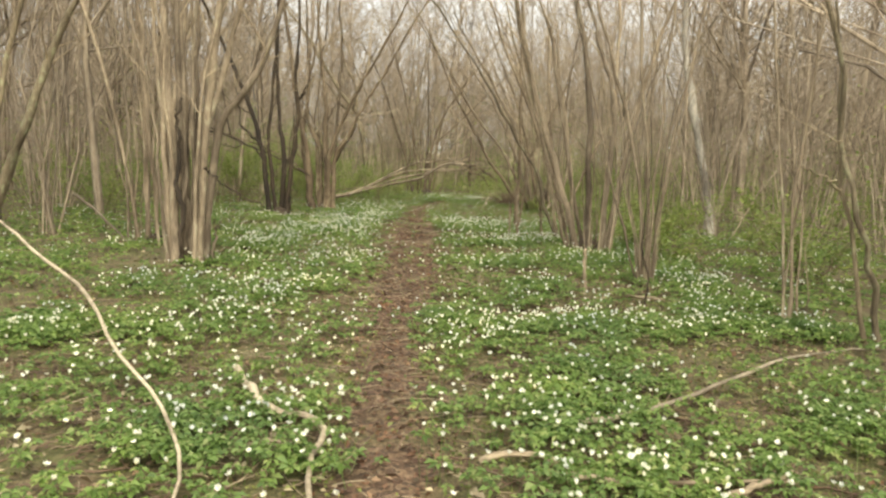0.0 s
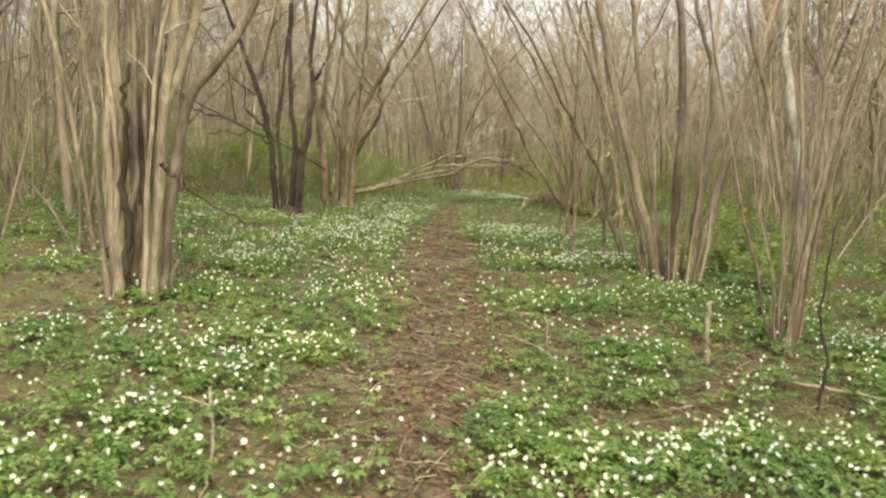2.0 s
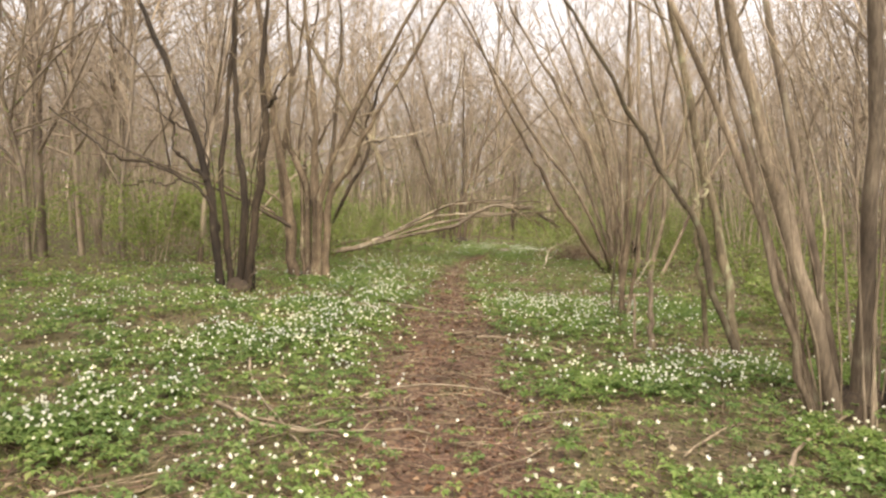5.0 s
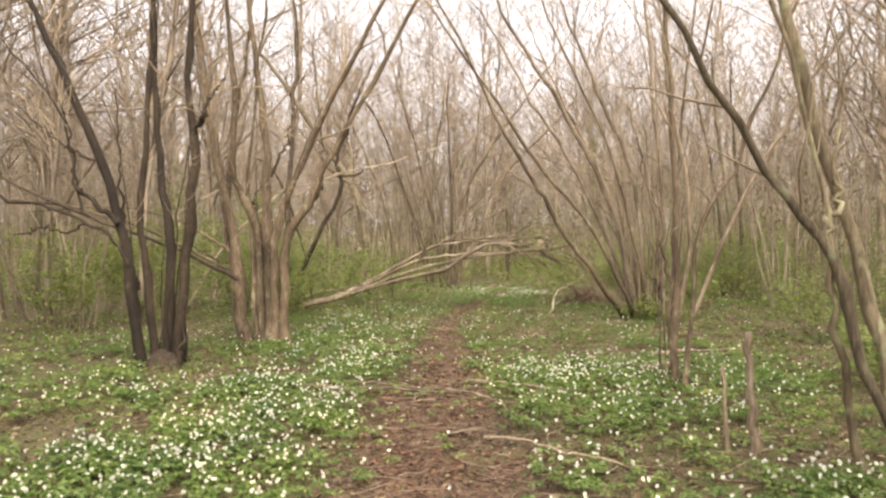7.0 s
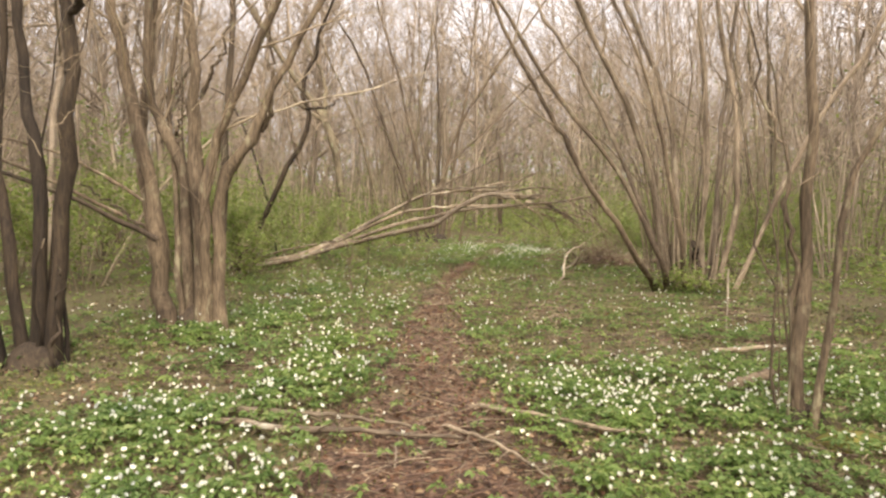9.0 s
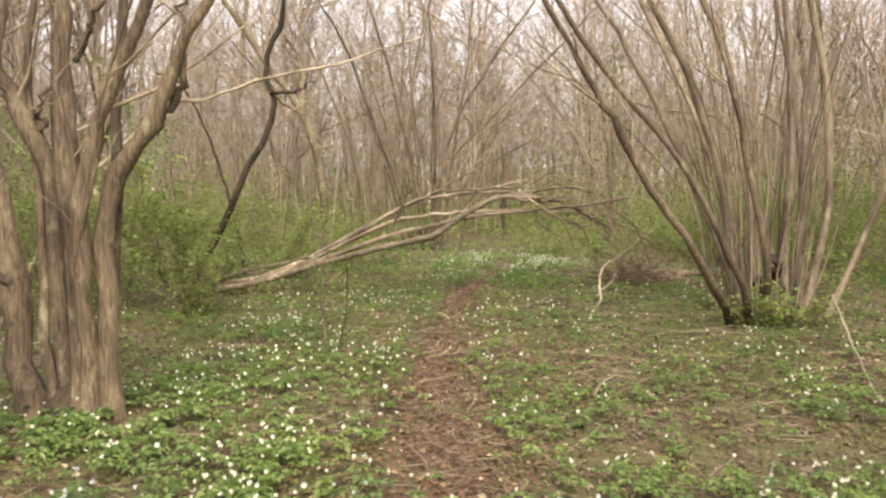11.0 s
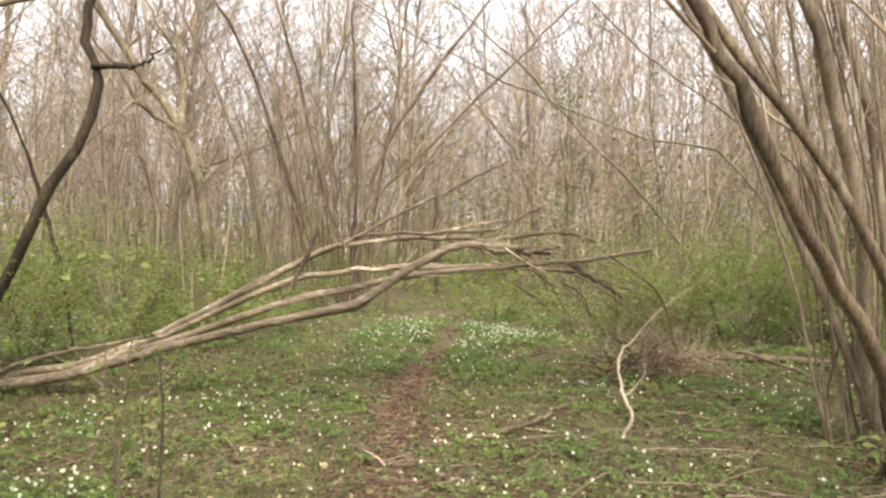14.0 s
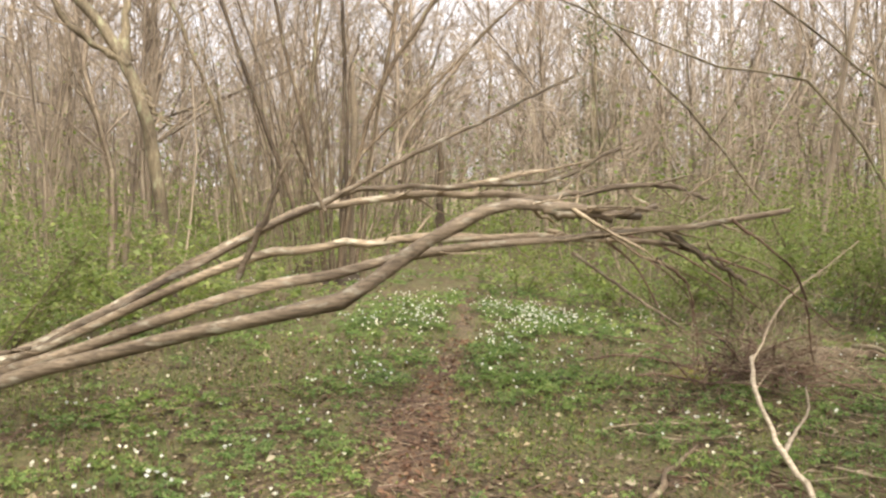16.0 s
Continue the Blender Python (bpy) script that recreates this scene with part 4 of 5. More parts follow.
for x, y, r, h, n in ((-6.2, 22.5, 1.1, 1.5, 1500), (-7.6, 21.5, 1.0, 1.4, 1200), (-5.6, 24.6, 0.9, 1.9, 1500), (-6.8, 25.8, 1.2, 2.3, 2200), (-5.2, 27.6, 0.9, 1.4, 1200), (-8.2, 24.0, 1.1, 1.8, 1200), (-4.4, 24.0, 0.6, 0.9, 500),
                      (-3.4, 29.5, 1.0, 0.9, 900), (-4.8, 30.5, 1.2, 1.2, 1000), (-7.4, 15.5, 0.8, 1.0, 500), (-9.0, 18.5, 1.2, 1.2, 900),
                      (4.2, 14.6, 0.9, 0.9, 800), (3.3, 11.4, 0.5, 0.45, 450), (3.5, 13.2, 0.6, 0.55, 650), (3.0, 14.6, 0.5, 0.4, 350), (3.6, 16.6, 0.8, 0.7, 700), (5.6, 18.6, 1.0, 1.0, 700), (4.4, 20.5, 0.8, 0.9, 600), (5.3, 12.0, 0.9, 1.0, 700), (4.6, 9.6, 0.7, 0.9, 500),
                      (3.4, 29.6, 0.9, 1.1, 900), (5.0, 28.5, 1.1, 1.3, 1000), (2.4, 31.0, 0.9, 0.8, 700), (6.2, 31.5, 1.3, 1.4, 900), (1.2, 33.0, 1.0, 0.8, 600), (4.2, 25.6, 0.8, 0.9, 500), (-4.95, 25.2, 0.7, 1.7, 1300), (2.2, 22.95, 0.35, 0.4, 260), (2.75, 23.1, 0.4, 0.35, 220)):
    shrub(x, y, r, h, n)
for x, y, r, h, n in ((3.3, 28.9, 1.0, 1.3, 2400), (4.6, 29.6, 1.1, 1.5, 2600), (5.9, 28.6, 1.2, 1.5, 2600), (2.6, 30.2, 0.9, 1.1, 1800), (3.9, 31.5, 1.2, 1.5, 2200), (6.9, 30.6, 1.3, 1.7, 2400), (-4.2, 27.2, 0.9, 1.3, 2000), (-6.0, 29.0, 1.3, 1.6, 2600), (-2.9, 31.2, 1.1, 1.1, 1800), (-7.8, 27.0, 1.2, 1.8, 2400)):
    shrub(x, y, r, h, n, "dense thin-twigged shrub in fine young leaf", 12, 0.036)
for x, y, h in ((-2.35, 22.4, 1.2), (-2.9, 21.9, 0.8), (-2.6, 23.6, 0.7)):
    shrub(x, y, 0.12, h, 40, "thin sapling with a few bright green leaves", 2, 0.05, "leafy_sapling")


# ---- woodland all around ----
def far_clump(cx, cy, rods, height, thick, lean, r):
    n = rods
    a = r.uniform(0, 6.28, n)
    off = np.stack([np.cos(a), np.sin(a)], -1) * (0.35 * r.random((n, 1)))
    way = np.stack([np.cos(a), np.sin(a)], -1) * (lean * r.random((n, 1))) + r.normal(size=(n, 2)) * 0.05
    h = height * r.uniform(0.55, 1.1, n)
    u = np.linspace(0, 1, 6)
    P = np.zeros((n, 6, 3))
    P[:, :, :2] = np.array([cx, cy]) + off[:, None] + way[:, None] * h[:, None, None] * (0.45 * u + 0.55 * u**1.8)[None, :, None] + r.normal(size=(n, 6, 2)) * np.linspace(0.05, 0.22, 6)[None, :, None]
    P[:, :, 2] = h[:, None] * u[None] - 0.05
    rad = thick * r.uniform(0.5, 1.5, n)
    R = rad[:, None] * (1 - 0.8 * u)[None]
    return P, R


def sprigs(P, R, count, low, high, reach, fine, knots, r):
    """Straight or bent side shoots on many lines at once; returns their points and radii."""
    n, m = len(P), P.shape[1]
    k = r.integers(0, n, count)
    j = r.integers(low, high, count)
    f = r.random((count, 1))
    foot = P[k, j] * (1 - f) + P[k, np.minimum(j + 1, m - 1)] * f
    along = P[k, np.minimum(j + 1, m - 1)] - P[k, j - 1]
    along /= np.linalg.norm(along, axis=1, keepdims=True) + 1e-9
    way = along * 0.85 + r.normal(size=(count, 3)) * np.array([0.6, 0.6, 0.3])
    size = r.uniform(reach[0], reach[1], (count, 1))
    u = np.linspace(0, 1, knots)
    bend = r.normal(size=(count, 3)) * 0.2
    TP = foot[:, None] + size[:, :, None] * (u[None, :, None] * way[:, None] + (u**2)[None, :, None] * bend[:, None])
    TR = np.maximum(R[k, j] * 0.42, fine + 0.0002 * np.hypot(foot[:, 0], foot[:, 1] - 10))[:, None] * (1 - 0.6 * u)[None]
    return TP, TR


def woods(spots, name, label, first, second, reach, r):
    """Clumps of rods with two orders of side shoots, joined."""
    Ps, Rs = zip(*[far_clump(x, y, n, h, th, ln, r) for x, y, n, h, th, ln in spots])
    P, R = np.concatenate(Ps), np.concatenate(Rs)
    A, AR = sprigs(P, R, int(len(P) * first), 1, 5, reach, 0.004, 3, r)
    B, BR = sprigs(A, AR, int(len(A) * second), 1, 2, (reach[0] * 0.6, reach[1] * 0.5), 0.003, 2, r)
    v, f = joined([tubes(P, R, 3), tubes(A, AR, 3), tubes(B, BR, 3)])
    # All rods and trunks share the far bark with haze in its colour.
    return tagged(new(name, mesh_np(name, v, f, [BARK_FAR_HAZED])), label, "woodland", kind="stuff")


spots = []
r2 = np.random.default_rng(21)
for gx0 in np.arange(-62, 64, 2.0):
    for gy0 in np.arange(-2, 90, 2.0):
        x, y = gx0 + r2.uniform(-0.9, 0.9), gy0 + r2.uniform(-0.9, 0.9)
        side = abs(x - np.interp(y, (0, 24, 40), (-0.5, -0.8, 0)))
        free = np.interp(y, (-6, 0, 20, 30, 36, 40, 41), (4, 4.8, 6.2, 6.2, 3.0, 2.5, 0))
        if side < free or side > 8 + max(y, 0) * 0.68:
            continue
        if r2.random() < (0.58 if y < 50 else 0.4):
            far = np.hypot(x, y - 12)
            spots.append((x, y, int(r2.integers(5, 13)), r2.uniform(5.0, 11.0) + (3 if y > 38 else 0), 0.013 + 0.0003 * far, r2.choice((0.2, 0.45, 0.8))))
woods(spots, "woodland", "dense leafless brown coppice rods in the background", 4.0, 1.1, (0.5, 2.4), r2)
tall = []
for k in range(315):
    y = r2.uniform(3, 90)
    x = r2.uniform(-9 - y * 0.66, 9 + y * 0.66)
    if abs(x + 0.5) < np.interp(y, (0, 30, 40, 41), (5.5, 6.0, 2.5, 0)):
        continue
    if np.hypot(x + 6.0, y - 32.7) < 1.5:
        continue
    tall.append((x, y, 1, r2.uniform(12, 21), r2.uniform(0.06, 0.14), 0.1))
for k in range(18):
    tall.append((r2.uniform(-6, 9), r2.uniform(42, 62), 1, r2.uniform(13, 19), r2.uniform(0.06, 0.1), 0.1))
woods(tall, "tall_trees", "tall grey trunks with bare spreading crowns among the coppice", 46, 3.8, (0.8, 3.8), r2)

# ---- low greenery under the trees ----
n = 130000
x, y = r2.uniform(-30, 30, n), r2.uniform(4, 62, n)
side = np.abs(x + 0.7)
patch = fbm(x, y, 0.35, 41)
keep = (side > np.interp(y, (0, 20, 26.5, 29, 32, 40), (4.2, 5.2, 4.0, 1.9, 1.0, 0.0))) & (side < 8 + y * 0.7) & (r2.random(n) < np.clip((patch - 0.3) * 3.5, 0.05, 1))
x, y, patch = x[keep], y[keep], patch[keep]
z = ground_z(x, y) + np.abs(r2.normal(size=len(x))) * (0.12 + 1.4 * np.clip(patch - 0.42, 0, 1)) + 0.05
low = np.stack([x, y, z], -1)
n = 240000
x, y = r2.uniform(-34, 34, n), r2.uniform(8, 66, n)
side = np.abs(x + 0.7)
patch = fbm(x, y, 0.22, 77)
keep = (side > np.interp(y, (0, 20, 30, 34, 40), (6.0, 6.6, 5.6, 2.8, 0.0))) & (side < 8 + y * 0.66) & (r2.random(n) < np.clip((patch - 0.36) * 4, 0, 1))
x, y, patch = x[keep], y[keep], patch[keep]
z = 0.2 + r2.gamma(2.0, 0.55, len(x)) * (0.5 + 2.2 * np.clip(patch - 0.36, 0, 0.5)) * np.interp(y, (8, 40), (0.8, 1.3))
low = np.concatenate([low, np.stack([x, y, np.minimum(z, 5), ], -1)])
v, f = leaf_quads(low, np.interp(low[:, 1], (22, 40), (0.06, 0.11)), r2, halves=1)
tagged(new("undergrowth", mesh_np("undergrowth", v, f, [SPRING_LEAF])), "bright green undergrowth coming into leaf beneath bare trees", "undergrowth", kind="stuff")

# ---- spruce far off ----
sp = thing("spruce", (3.5, 36.5, 0), "dark green spruce far off among bare trees", "spruce")
trunk = np.stack([np.zeros(12), np.zeros(12), np.linspace(-0.1, 5.9, 12)], -1)
add_stem(sp, trunk, 0.11, BARK_GREY, twigs=0, name="trunk", tip=0.1)
tiers = []
for k in range(80):
    h = rng.uniform(1.6, 5.8)
    a, ln = rng.uniform(0, 6.28), (6.0 - h) * 0.14 + 0.35
    u = np.linspace(0.1, 1, 26)
    c = np.stack([np.cos(a) * ln * u, np.sin(a) * ln * u, h - 0.25 * ln * u**2], -1)
    tiers.append(c + rng.normal(size=(26, 3)) * 0.09)
v, f = leaf_quads(np.concatenate(tiers), 0.06, rng)
tagged(part("foliage", mesh_np("foliage", v, f, [NEEDLE]), sp, "drooping dark green needle sprays"), kind="stuff")

# ---- low belt of thicket that closes the view ----
belt = []
a = np.linspace(0, 2 * np.pi, 121)
for h, r0 in ((-0.2, 104.0), (2.2, 104.5), (4.0, 105.0)):
    belt.append(np.stack([np.cos(a) * r0, 14 + np.sin(a) * r0, np.full(121, h) + (rng.normal(size=121) * 0.9 if h > 3 else 0)], -1))
V = np.concatenate(belt)
F = [(r * 121 + k, r * 121 + k + 1, (r + 1) * 121 + k + 1, (r + 1) * 121 + k) for r in range(2) for k in range(120)]
tagged(new("backdrop", mesh_np("backdrop", V, np.array(F), [BARK_FAR_HAZED])), "brown thicket in the far distance", "backdrop", kind="structure")

# ---- the wood behind the start of the walk ----
r5 = np.random.default_rng(33)
spots = []
for k in range(46):
    x, y = r5.uniform(-13, 13), r5.uniform(-17, -3)
    if abs(x - 0.4) > 2.5:
        spots.append((x, y, int(r5.integers(4, 9)), r5.uniform(5, 9), 0.018, 0.4))
woods(spots, "woodland", "leafless brown coppice behind the start of the path", 2.0, 0.5, (0.5, 2.4), r5)


# ---- wood anemones ----
def plant_spots(count, r, box):
    """Places where anemones grow: thick in patches, hardly any on the trodden line."""
    x, y = r.uniform(box[0], box[1], count), r.uniform(box[2], box[3], count)
    d = np.abs(x - trail_x(y)) / trail_half(y)
    clear = np.clip((d - 0.5) / 1.7, 0.06, 1)
    patch = np.clip((fbm(x, y, 1.1, 11) - 0.36) * 3.3, 0.12, 1) * np.clip((fbm(x, y, 3.5, 17) - 0.24) * 2.6, 0.3, 1)
    bare = np.exp(-(((x + 1.6) / 1.1) ** 2 + ((y - 10.9) / 2.2) ** 2)) * 0.8 + np.exp(-(((x - 0.3) / 1.0) ** 2 + ((y - 24.2) / 1.4) ** 2)) * 0.35
    edge = np.clip((9.0 - np.abs(x + 0.4) + 7 * (fbm(x, y, 0.5, 61) - 0.5)) / 3.0, 0.12, 1) * np.clip((y + 3.5 + 4 * (fbm(x, y, 0.6, 67) - 0.5)) / 3.0, 0, 1)
    keep = r.random(count) < edge * clear * patch * (1 - np.clip(bare, 0, 0.9)) * np.interp(y, (17.5, 20.5, 26.5, 27.5), (1, 0.55, 0.55, 1.3))
    return x[keep], y[keep]


def bloom_chance(x, y):
    c = 0.16 + 0.55 * np.clip((fbm(x, y, 0.7, 29) - 0.42) * 3.2, 0, 1)
    c += 0.35 * np.exp(-(((x + 3.6) / 2.6) ** 2 + ((y - 14.5) / 4.5) ** 2))
    c += 0.3 * np.exp(-(((x - 1.0) / 1.0) ** 2 + ((y - 17.5) / 3.0) ** 2))
    c += 0.9 * np.exp(-(((x + 0.1) / 1.3) ** 2 + ((y - 29.3) / 1.2) ** 2))
    return c * np.interp(y, (19, 21.5, 26, 27.5), (1, 0.75, 0.7, 0.9))


def whorls(x, y, z, size, r):
    """Three cut leaves about each stalk, each of three folded leaflets."""
    n = len(x)
    base = np.stack([x, y, z], -1)
    turn = r.uniform(0, 6.28, n)
    V, off = [], []
    for leaf in range(3):
        for lobe in (-0.62, 0.0, 0.62):
            a = turn + leaf * 2.094 + lobe + r.normal(size=n) * 0.12
            d = np.stack([np.cos(a), np.sin(a), r.normal(size=n) * 0.18 - 0.05], -1)
            s = np.stack([-np.sin(a), np.cos(a), r.normal(size=n) * 0.2], -1)
            L = (size * (0.85 + 0.3 * r.random(n)) * (1.0 if lobe == 0 else 0.82))[:, None]
            p0 = base + d * L * 0.18
            tip = base + d * L + np.array([0, 0, -0.15]) * L
            mid = base + d * L * 0.62
            V.append(np.stack([p0, mid + s * L * 0.24 + np.array([0, 0, 0.1]) * L, tip, mid - s * L * 0.24 + np.array([0, 0, 0.1]) * L], 1))
    V = np.stack(V, 1).reshape(-1, 3)
    F = np.arange(len(V)).reshape(-1, 4)
    return V, F


def blooms(x, y, z, size, r):
    """Six cupped petals round a yellow middle."""
    n = len(x)
    tilt = np.stack([r.normal(size=n) * 0.5, r.normal(size=n) * 0.5 - 0.1, np.ones(n)], -1)
    tilt /= np.linalg.norm(tilt, axis=1, keepdims=True)
    e1 = np.cross(tilt, np.array([0.3, 1.0, 0.1]))
    e1 /= np.linalg.norm(e1, axis=1, keepdims=True)
    e2 = np.cross(tilt, e1)
    c = np.stack([x, y, z], -1)
    cup = r.uniform(0.6, 1.75, n)[:, None]
    turn = r.uniform(0, 6.28, n)
    V, M = [], []
    L = (size * r.uniform(0.8, 1.2, n))[:, None]
    for k in range(6):
        a = turn + k * 1.0472
        d = np.cos(a)[:, None] * e1 + np.sin(a)[:, None] * e2
        s = -np.sin(a)[:, None] * e1 + np.cos(a)[:, None] * e2
        w = 1 - 0.35 * cup
        V.append(np.stack([c, c + (d * w * 0.65 + s * 0.33 + tilt * cup * 0.5) * L, c + (d * w + tilt * cup) * L, c + (d * w * 0.65 - s * 0.33 + tilt * cup * 0.5) * L], 1))
    q = c + tilt * L * 0.12
    V.append(np.stack([q + e1 * L * 0.2, q + e2 * L * 0.2, q - e1 * L * 0.2, q - e2 * L * 0.2], 1))
    V = np.stack(V, 1)
    return V.reshape(-1, 3), np.arange(n * 28).reshape(-1, 4), np.tile([0, 0, 0, 0, 0, 0, 1], n)


r3 = np.random.default_rng(5)
leaf_pieces, flower_pieces, flower_slots, stalk_pieces = [], [], [], []
for count, box, size in ((52000, (-3.2, 3.4, 1.8, 14), 0.05), (36000, (-3.4, 2.6, 14, 27), 0.054), (23000, (-9, -2.6, 2, 27), 0.072), (14000, (2.4, 8, 3, 27), 0.074), (10000, (-8, 8, 26, 36), 0.075), (2500, (-8, 8, -4, 2), 0.1), (2000, (-15, -9, -2, 34), 0.13), (2000, (8, 15, -2, 34), 0.13), (2200, (-1.6, 1.6, 27.6, 30.6), 0.045)):
    x, y = plant_spots(count, r3, box)
    h = (0.05 + 0.08 * r3.random(len(x))) * np.interp(y, (19, 21.5, 26, 28), (1, 0.7, 0.7, 1))
    z = ground_z(x, y) + h
    leaf_pieces.append(whorls(x, y, z, size * np.interp(y, (19, 21.5, 26, 28), (1, 0.75, 0.75, 1)) * r3.uniform(0.7, 1.25, len(x)), r3))
    on = r3.random(len(x)) < bloom_chance(x, y) * (0.65 if size < 0.08 else 1.0)
    fx, fy, fz = x[on] + r3.normal(size=on.sum()) * 0.02, y[on] + r3.normal(size=on.sum()) * 0.02, z[on] + r3.uniform(0.03, 0.09, on.sum())
    v, f, m = blooms(fx, fy, fz, 0.0185, r3)
    flower_pieces.append((v, f))
    flower_slots.append(m)
    line = np.stack([np.stack([x[on], y[on], z[on] - h[on]], -1), np.stack([fx, fy, fz], -1)], 1)
    stalk_pieces.append(tubes(line, np.full((len(line), 2), 0.0012), 3))
v, f = joined(leaf_pieces)
tagged(new("anemone_leaves", mesh_np("anemone_leaves", v, f, [LEAF], smooth=False)), "carpet of cut green wood anemone leaves", "leaves", kind="stuff")
v, f = joined(flower_pieces)
tagged(new("anemone_flowers", mesh_np("anemone_flowers", v, f, [PETAL, STAMEN], np.concatenate(flower_slots), False)), "countless white wood anemone flowers with yellow middles", "flowers", kind="stuff")
v, f = joined(stalk_pieces)
tagged(new("anemone_stalks", mesh_np("anemone_stalks", v, f, [LEAF])), "thin green stalks of the wood anemones", "stalks", kind="stuff")

# ---- dead leaves ----
r4 = np.random.default_rng(9)
pieces, kinds = [], []
for count, box, size in ((34000, (-3.6, 3.4, 1.6, 14), 0.036), (62000, (-4.6, 4.2, 14, 29), 0.038), (20000, (-9, 8, 2, 34), 0.06)):
    x, y = r4.uniform(box[0], box[1], count), r4.uniform(box[2], box[3], count)
    d = np.abs(x - trail_x(y)) / trail_half(y)
    keep = r4.random(count) < np.clip(1.2 - 0.2 * d, 0.6, 1)
    x, y, d = x[keep], y[keep], d[keep]
    pieces.append(leaf_quads(np.stack([x, y, ground_z(x, y) + 0.006 + 0.02 * r4.random(len(x))], -1), size, r4, 0.22, 1))
    kinds.append(np.repeat(r4.random(len(x)) < np.clip((d - 0.3) / 1.6, 0.15, 0.88), 1))
v, f = joined(pieces)
tagged(new("dead_leaves", mesh_np("dead_leaves", v, f, [LITTER, LITTER_DRY], np.concatenate(kinds), smooth=False)), "curled brown dead leaves strewn over the ground", "leaf litter", kind="stuff")
for count, tint, label, thick in ((6000, RED_TWIG, "small broken twigs strewn over the leaf litter", 0.004), (4200, TWIG, "pale dry twigs and straw strewn over the leaf litter", 0.003)):
    x, y = r4.uniform(-3.4, 2.8, count), r4.uniform(2.4, 27, count)
    thin = fbm(x, y, 0.8, 83) + 0.25 * np.exp(-(((x + 1.7) / 1.0) ** 2 + ((y - 11.2) / 2.0) ** 2)) + 0.2 * np.exp(-(((x - 1.4) / 1.4) ** 2 + ((y - 22.5) / 2.0) ** 2)) + 0.2 * np.exp(-(((x - trail_x(y)) / 0.5) ** 2))
    keep = thin > 0.46
    x, y = x[keep], y[keep]
    n = len(x)
    a, ln, u = r4.uniform(0, 3.14, n), r4.gamma(2.2, 0.09, n) + 0.05, np.linspace(-0.5, 0.5, 4)
    P = np.stack([x[:, None] + np.cos(a)[:, None] * ln[:, None] * u, y[:, None] + np.sin(a)[:, None] * ln[:, None] * u, np.repeat((ground_z(x, y) + 0.014 + 0.03 * r4.random(n))[:, None], 4, 1)], -1) + r4.normal(size=(n, 4, 3)) * np.array([0.01, 0.01, 0.006])
    v, f = tubes(P, np.repeat((thick * r4.uniform(0.5, 1.3, n))[:, None], 4, 1), 3)
    tagged(new("twig_litter", mesh_np("twig_litter", v, f, [tint])), label, "twigs", kind="stuff")

# ---- seedlings and moss shoots between the anemones ----
pieces = []
for count, box, size in ((46000, (-3.6, 3.4, 1.8, 15), 0.021), (76000, (-4.6, 4.0, 15, 29), 0.024), (36000, (-9, 8, 2, 34), 0.034)):
    x, y = r4.uniform(box[0], box[1], count), r4.uniform(box[2], box[3], count)
    d = np.abs(x - trail_x(y)) / trail_half(y)
    keep = r4.random(count) < np.clip((d - 0.3) / 1.5, 0.12, 1) * np.clip((fbm(x, y, 1.4, 91) - 0.3) * 3.2, 0.1, 1)
    x, y = x[keep], y[keep]
    pieces.append(leaf_quads(np.stack([x, y, ground_z(x, y) + 0.008 + np.abs(r4.normal(size=len(x))) * 0.022], -1), size, r4, 0.6, 1))
v, f = joined(pieces)
tagged(new("seedlings", mesh_np("seedlings", v, f, [SEEDLING], smooth=False)), "tiny yellow-green seedlings and moss shoots in the litter", "seedlings", kind="stuff")

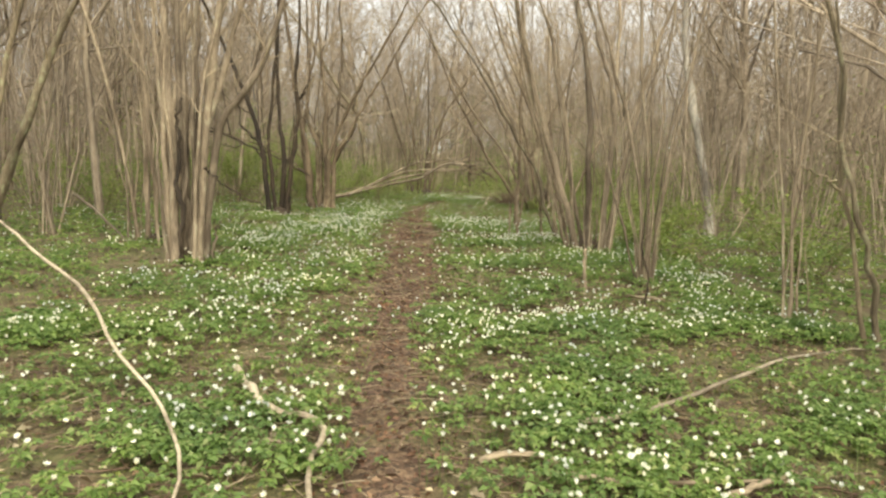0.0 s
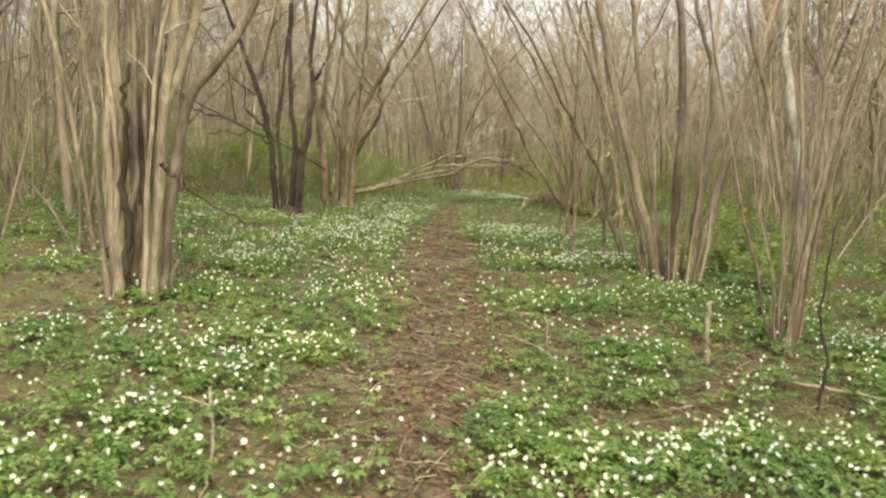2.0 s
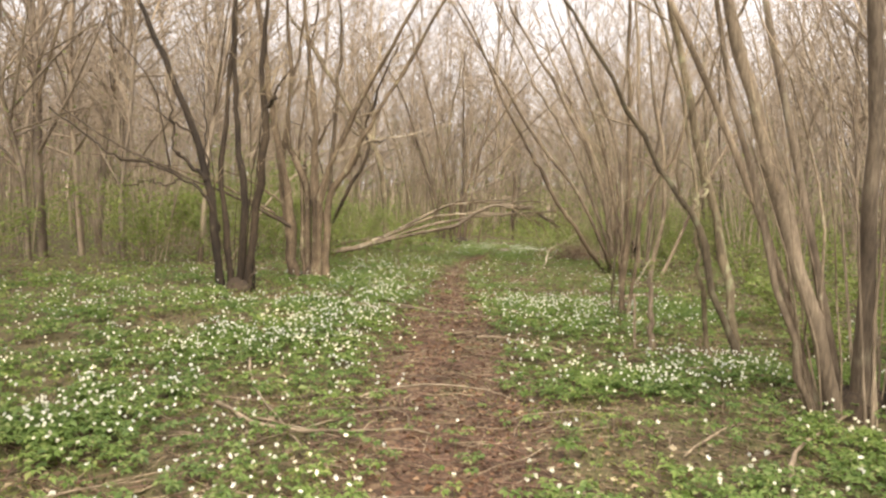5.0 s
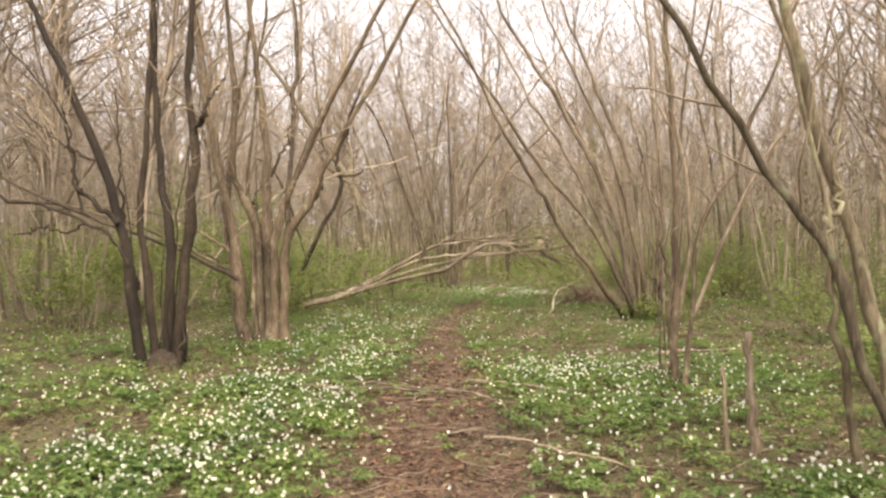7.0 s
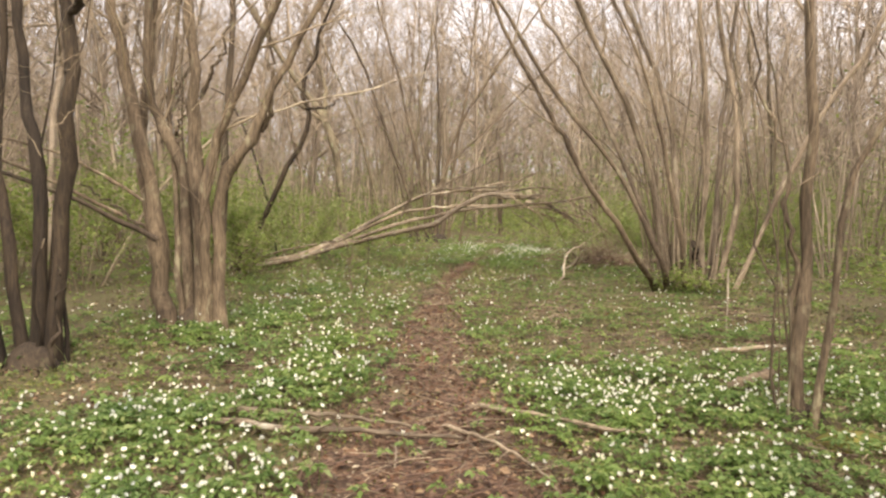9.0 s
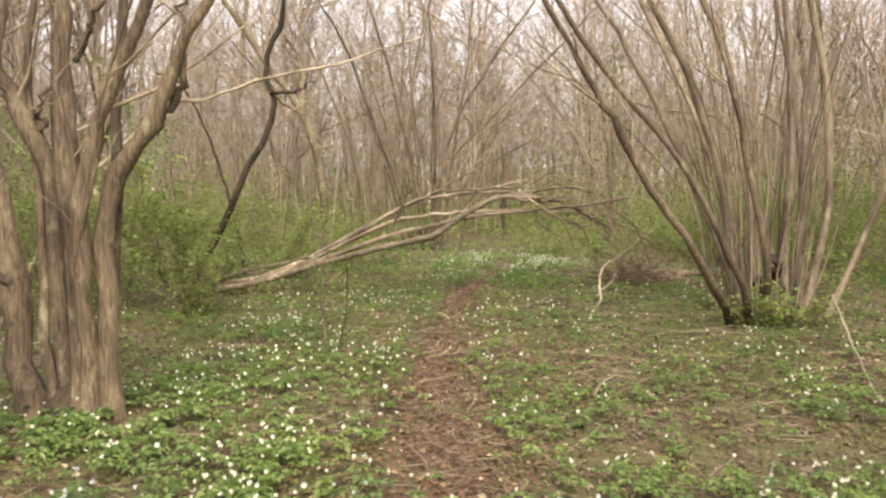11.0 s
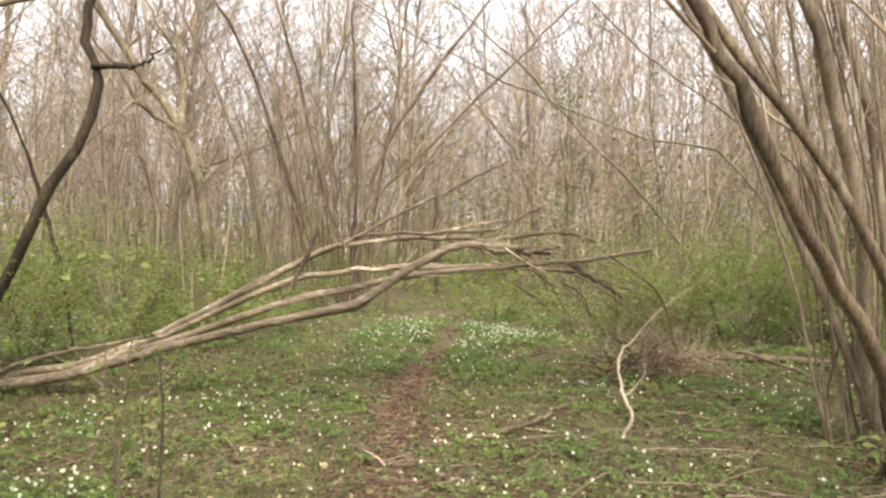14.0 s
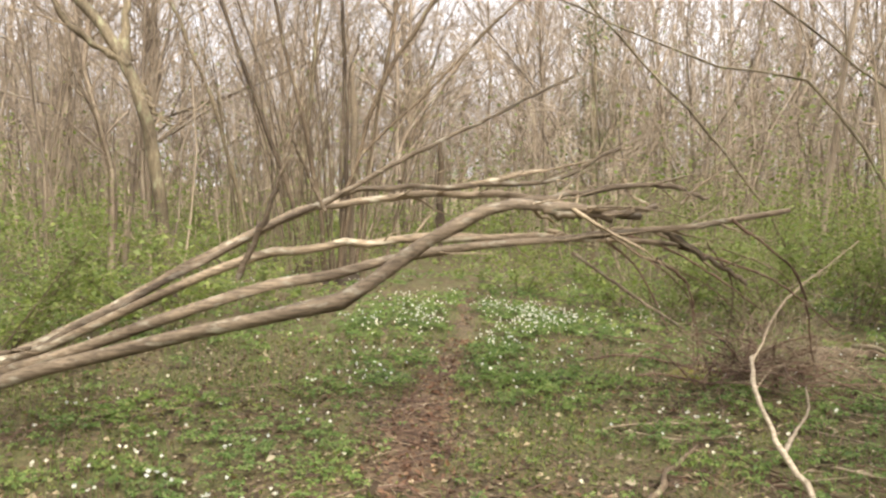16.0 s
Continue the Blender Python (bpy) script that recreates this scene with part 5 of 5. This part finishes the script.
# ---- grass ----
n = 15000
x = np.concatenate([r4.uniform(-4.5, 3.0, n // 2), r4.uniform(-6, 4, n // 2)])
y = np.concatenate([r4.uniform(20, 30, n // 2), r4.uniform(3, 31, n // 2)])
keep = (fbm(x, y, 1.6, 51) > 0.5) & (np.abs(x - trail_x(y)) > trail_half(y) * 0.8)
x, y = x[keep], y[keep]
n = len(x)
lean = r4.normal(size=(n, 2)) * 0.35
h = r4.uniform(0.08, 0.22, n)
u = np.array([0.0, 0.5, 1.0])
P = np.stack([x[:, None] + lean[:, :1] * h[:, None] * u**2, y[:, None] + lean[:, 1:] * h[:, None] * u**2, ground_z(x, y)[:, None] + h[:, None] * u], -1)
v, f = tubes(P, 0.0022 * np.ones((n, 1)) * np.array([1.0, 0.8, 0.2]), 3)
tagged(new("grass", mesh_np("grass", v, f, [LEAF])), "thin green grass blades between the flowers", "grass", kind="stuff")

# ---- single anemones that the path passes closest ----
kinds = []
for k in range(5):
    one = np.zeros(1)
    h = 0.11 + 0.015 * k
    ob = thing("wood_anemone", (0, 0, -50), "white wood anemone in flower above three cut leaves", "flower", "wood anemones beside the path")
    v, f = tubes(np.array([[[0, 0, -0.01], [0.005, 0.003, h * 0.6], [0.012, -0.004, h + 0.05]]]), np.array([[0.0018, 0.0015, 0.0012]]), 5)
    part("stalk", mesh_np("stalk", v, f, [LEAF]), ob)
    v, f = whorls(one, one, one + h * 0.65, np.array([0.065 + 0.004 * k]), r4)
    part("leaves", mesh_np("leaves", v, f, [LEAF], smooth=False), ob, "whorl of cut green leaves")
    v, f, m = blooms(one + 0.012, one - 0.004, one + h + 0.05, 0.02, r4)
    part("flower", mesh_np("flower", v, f, [PETAL, STAMEN], m, False), ob, "white petals round yellow stamens")
    kinds.append(ob)
spotted = 0
for k in range(900):
    y = r4.uniform(2.6, 22)
    side = r4.choice((-1, 1))
    x = trail_x(y) + side * (trail_half(y) + abs(r4.normal()) * 0.7)
    if spotted < 220 and r4.random() < bloom_chance(np.array(x), np.array(y)) + 0.1:
        m = pose(float(x), float(y), float(ground_z(x, y)), 0, 0, r4.uniform(0, 360))
        if spotted < 5:
            kinds[spotted].matrix_basis = m
        else:
            copy_thing(kinds[spotted % 5], m)
        spotted += 1
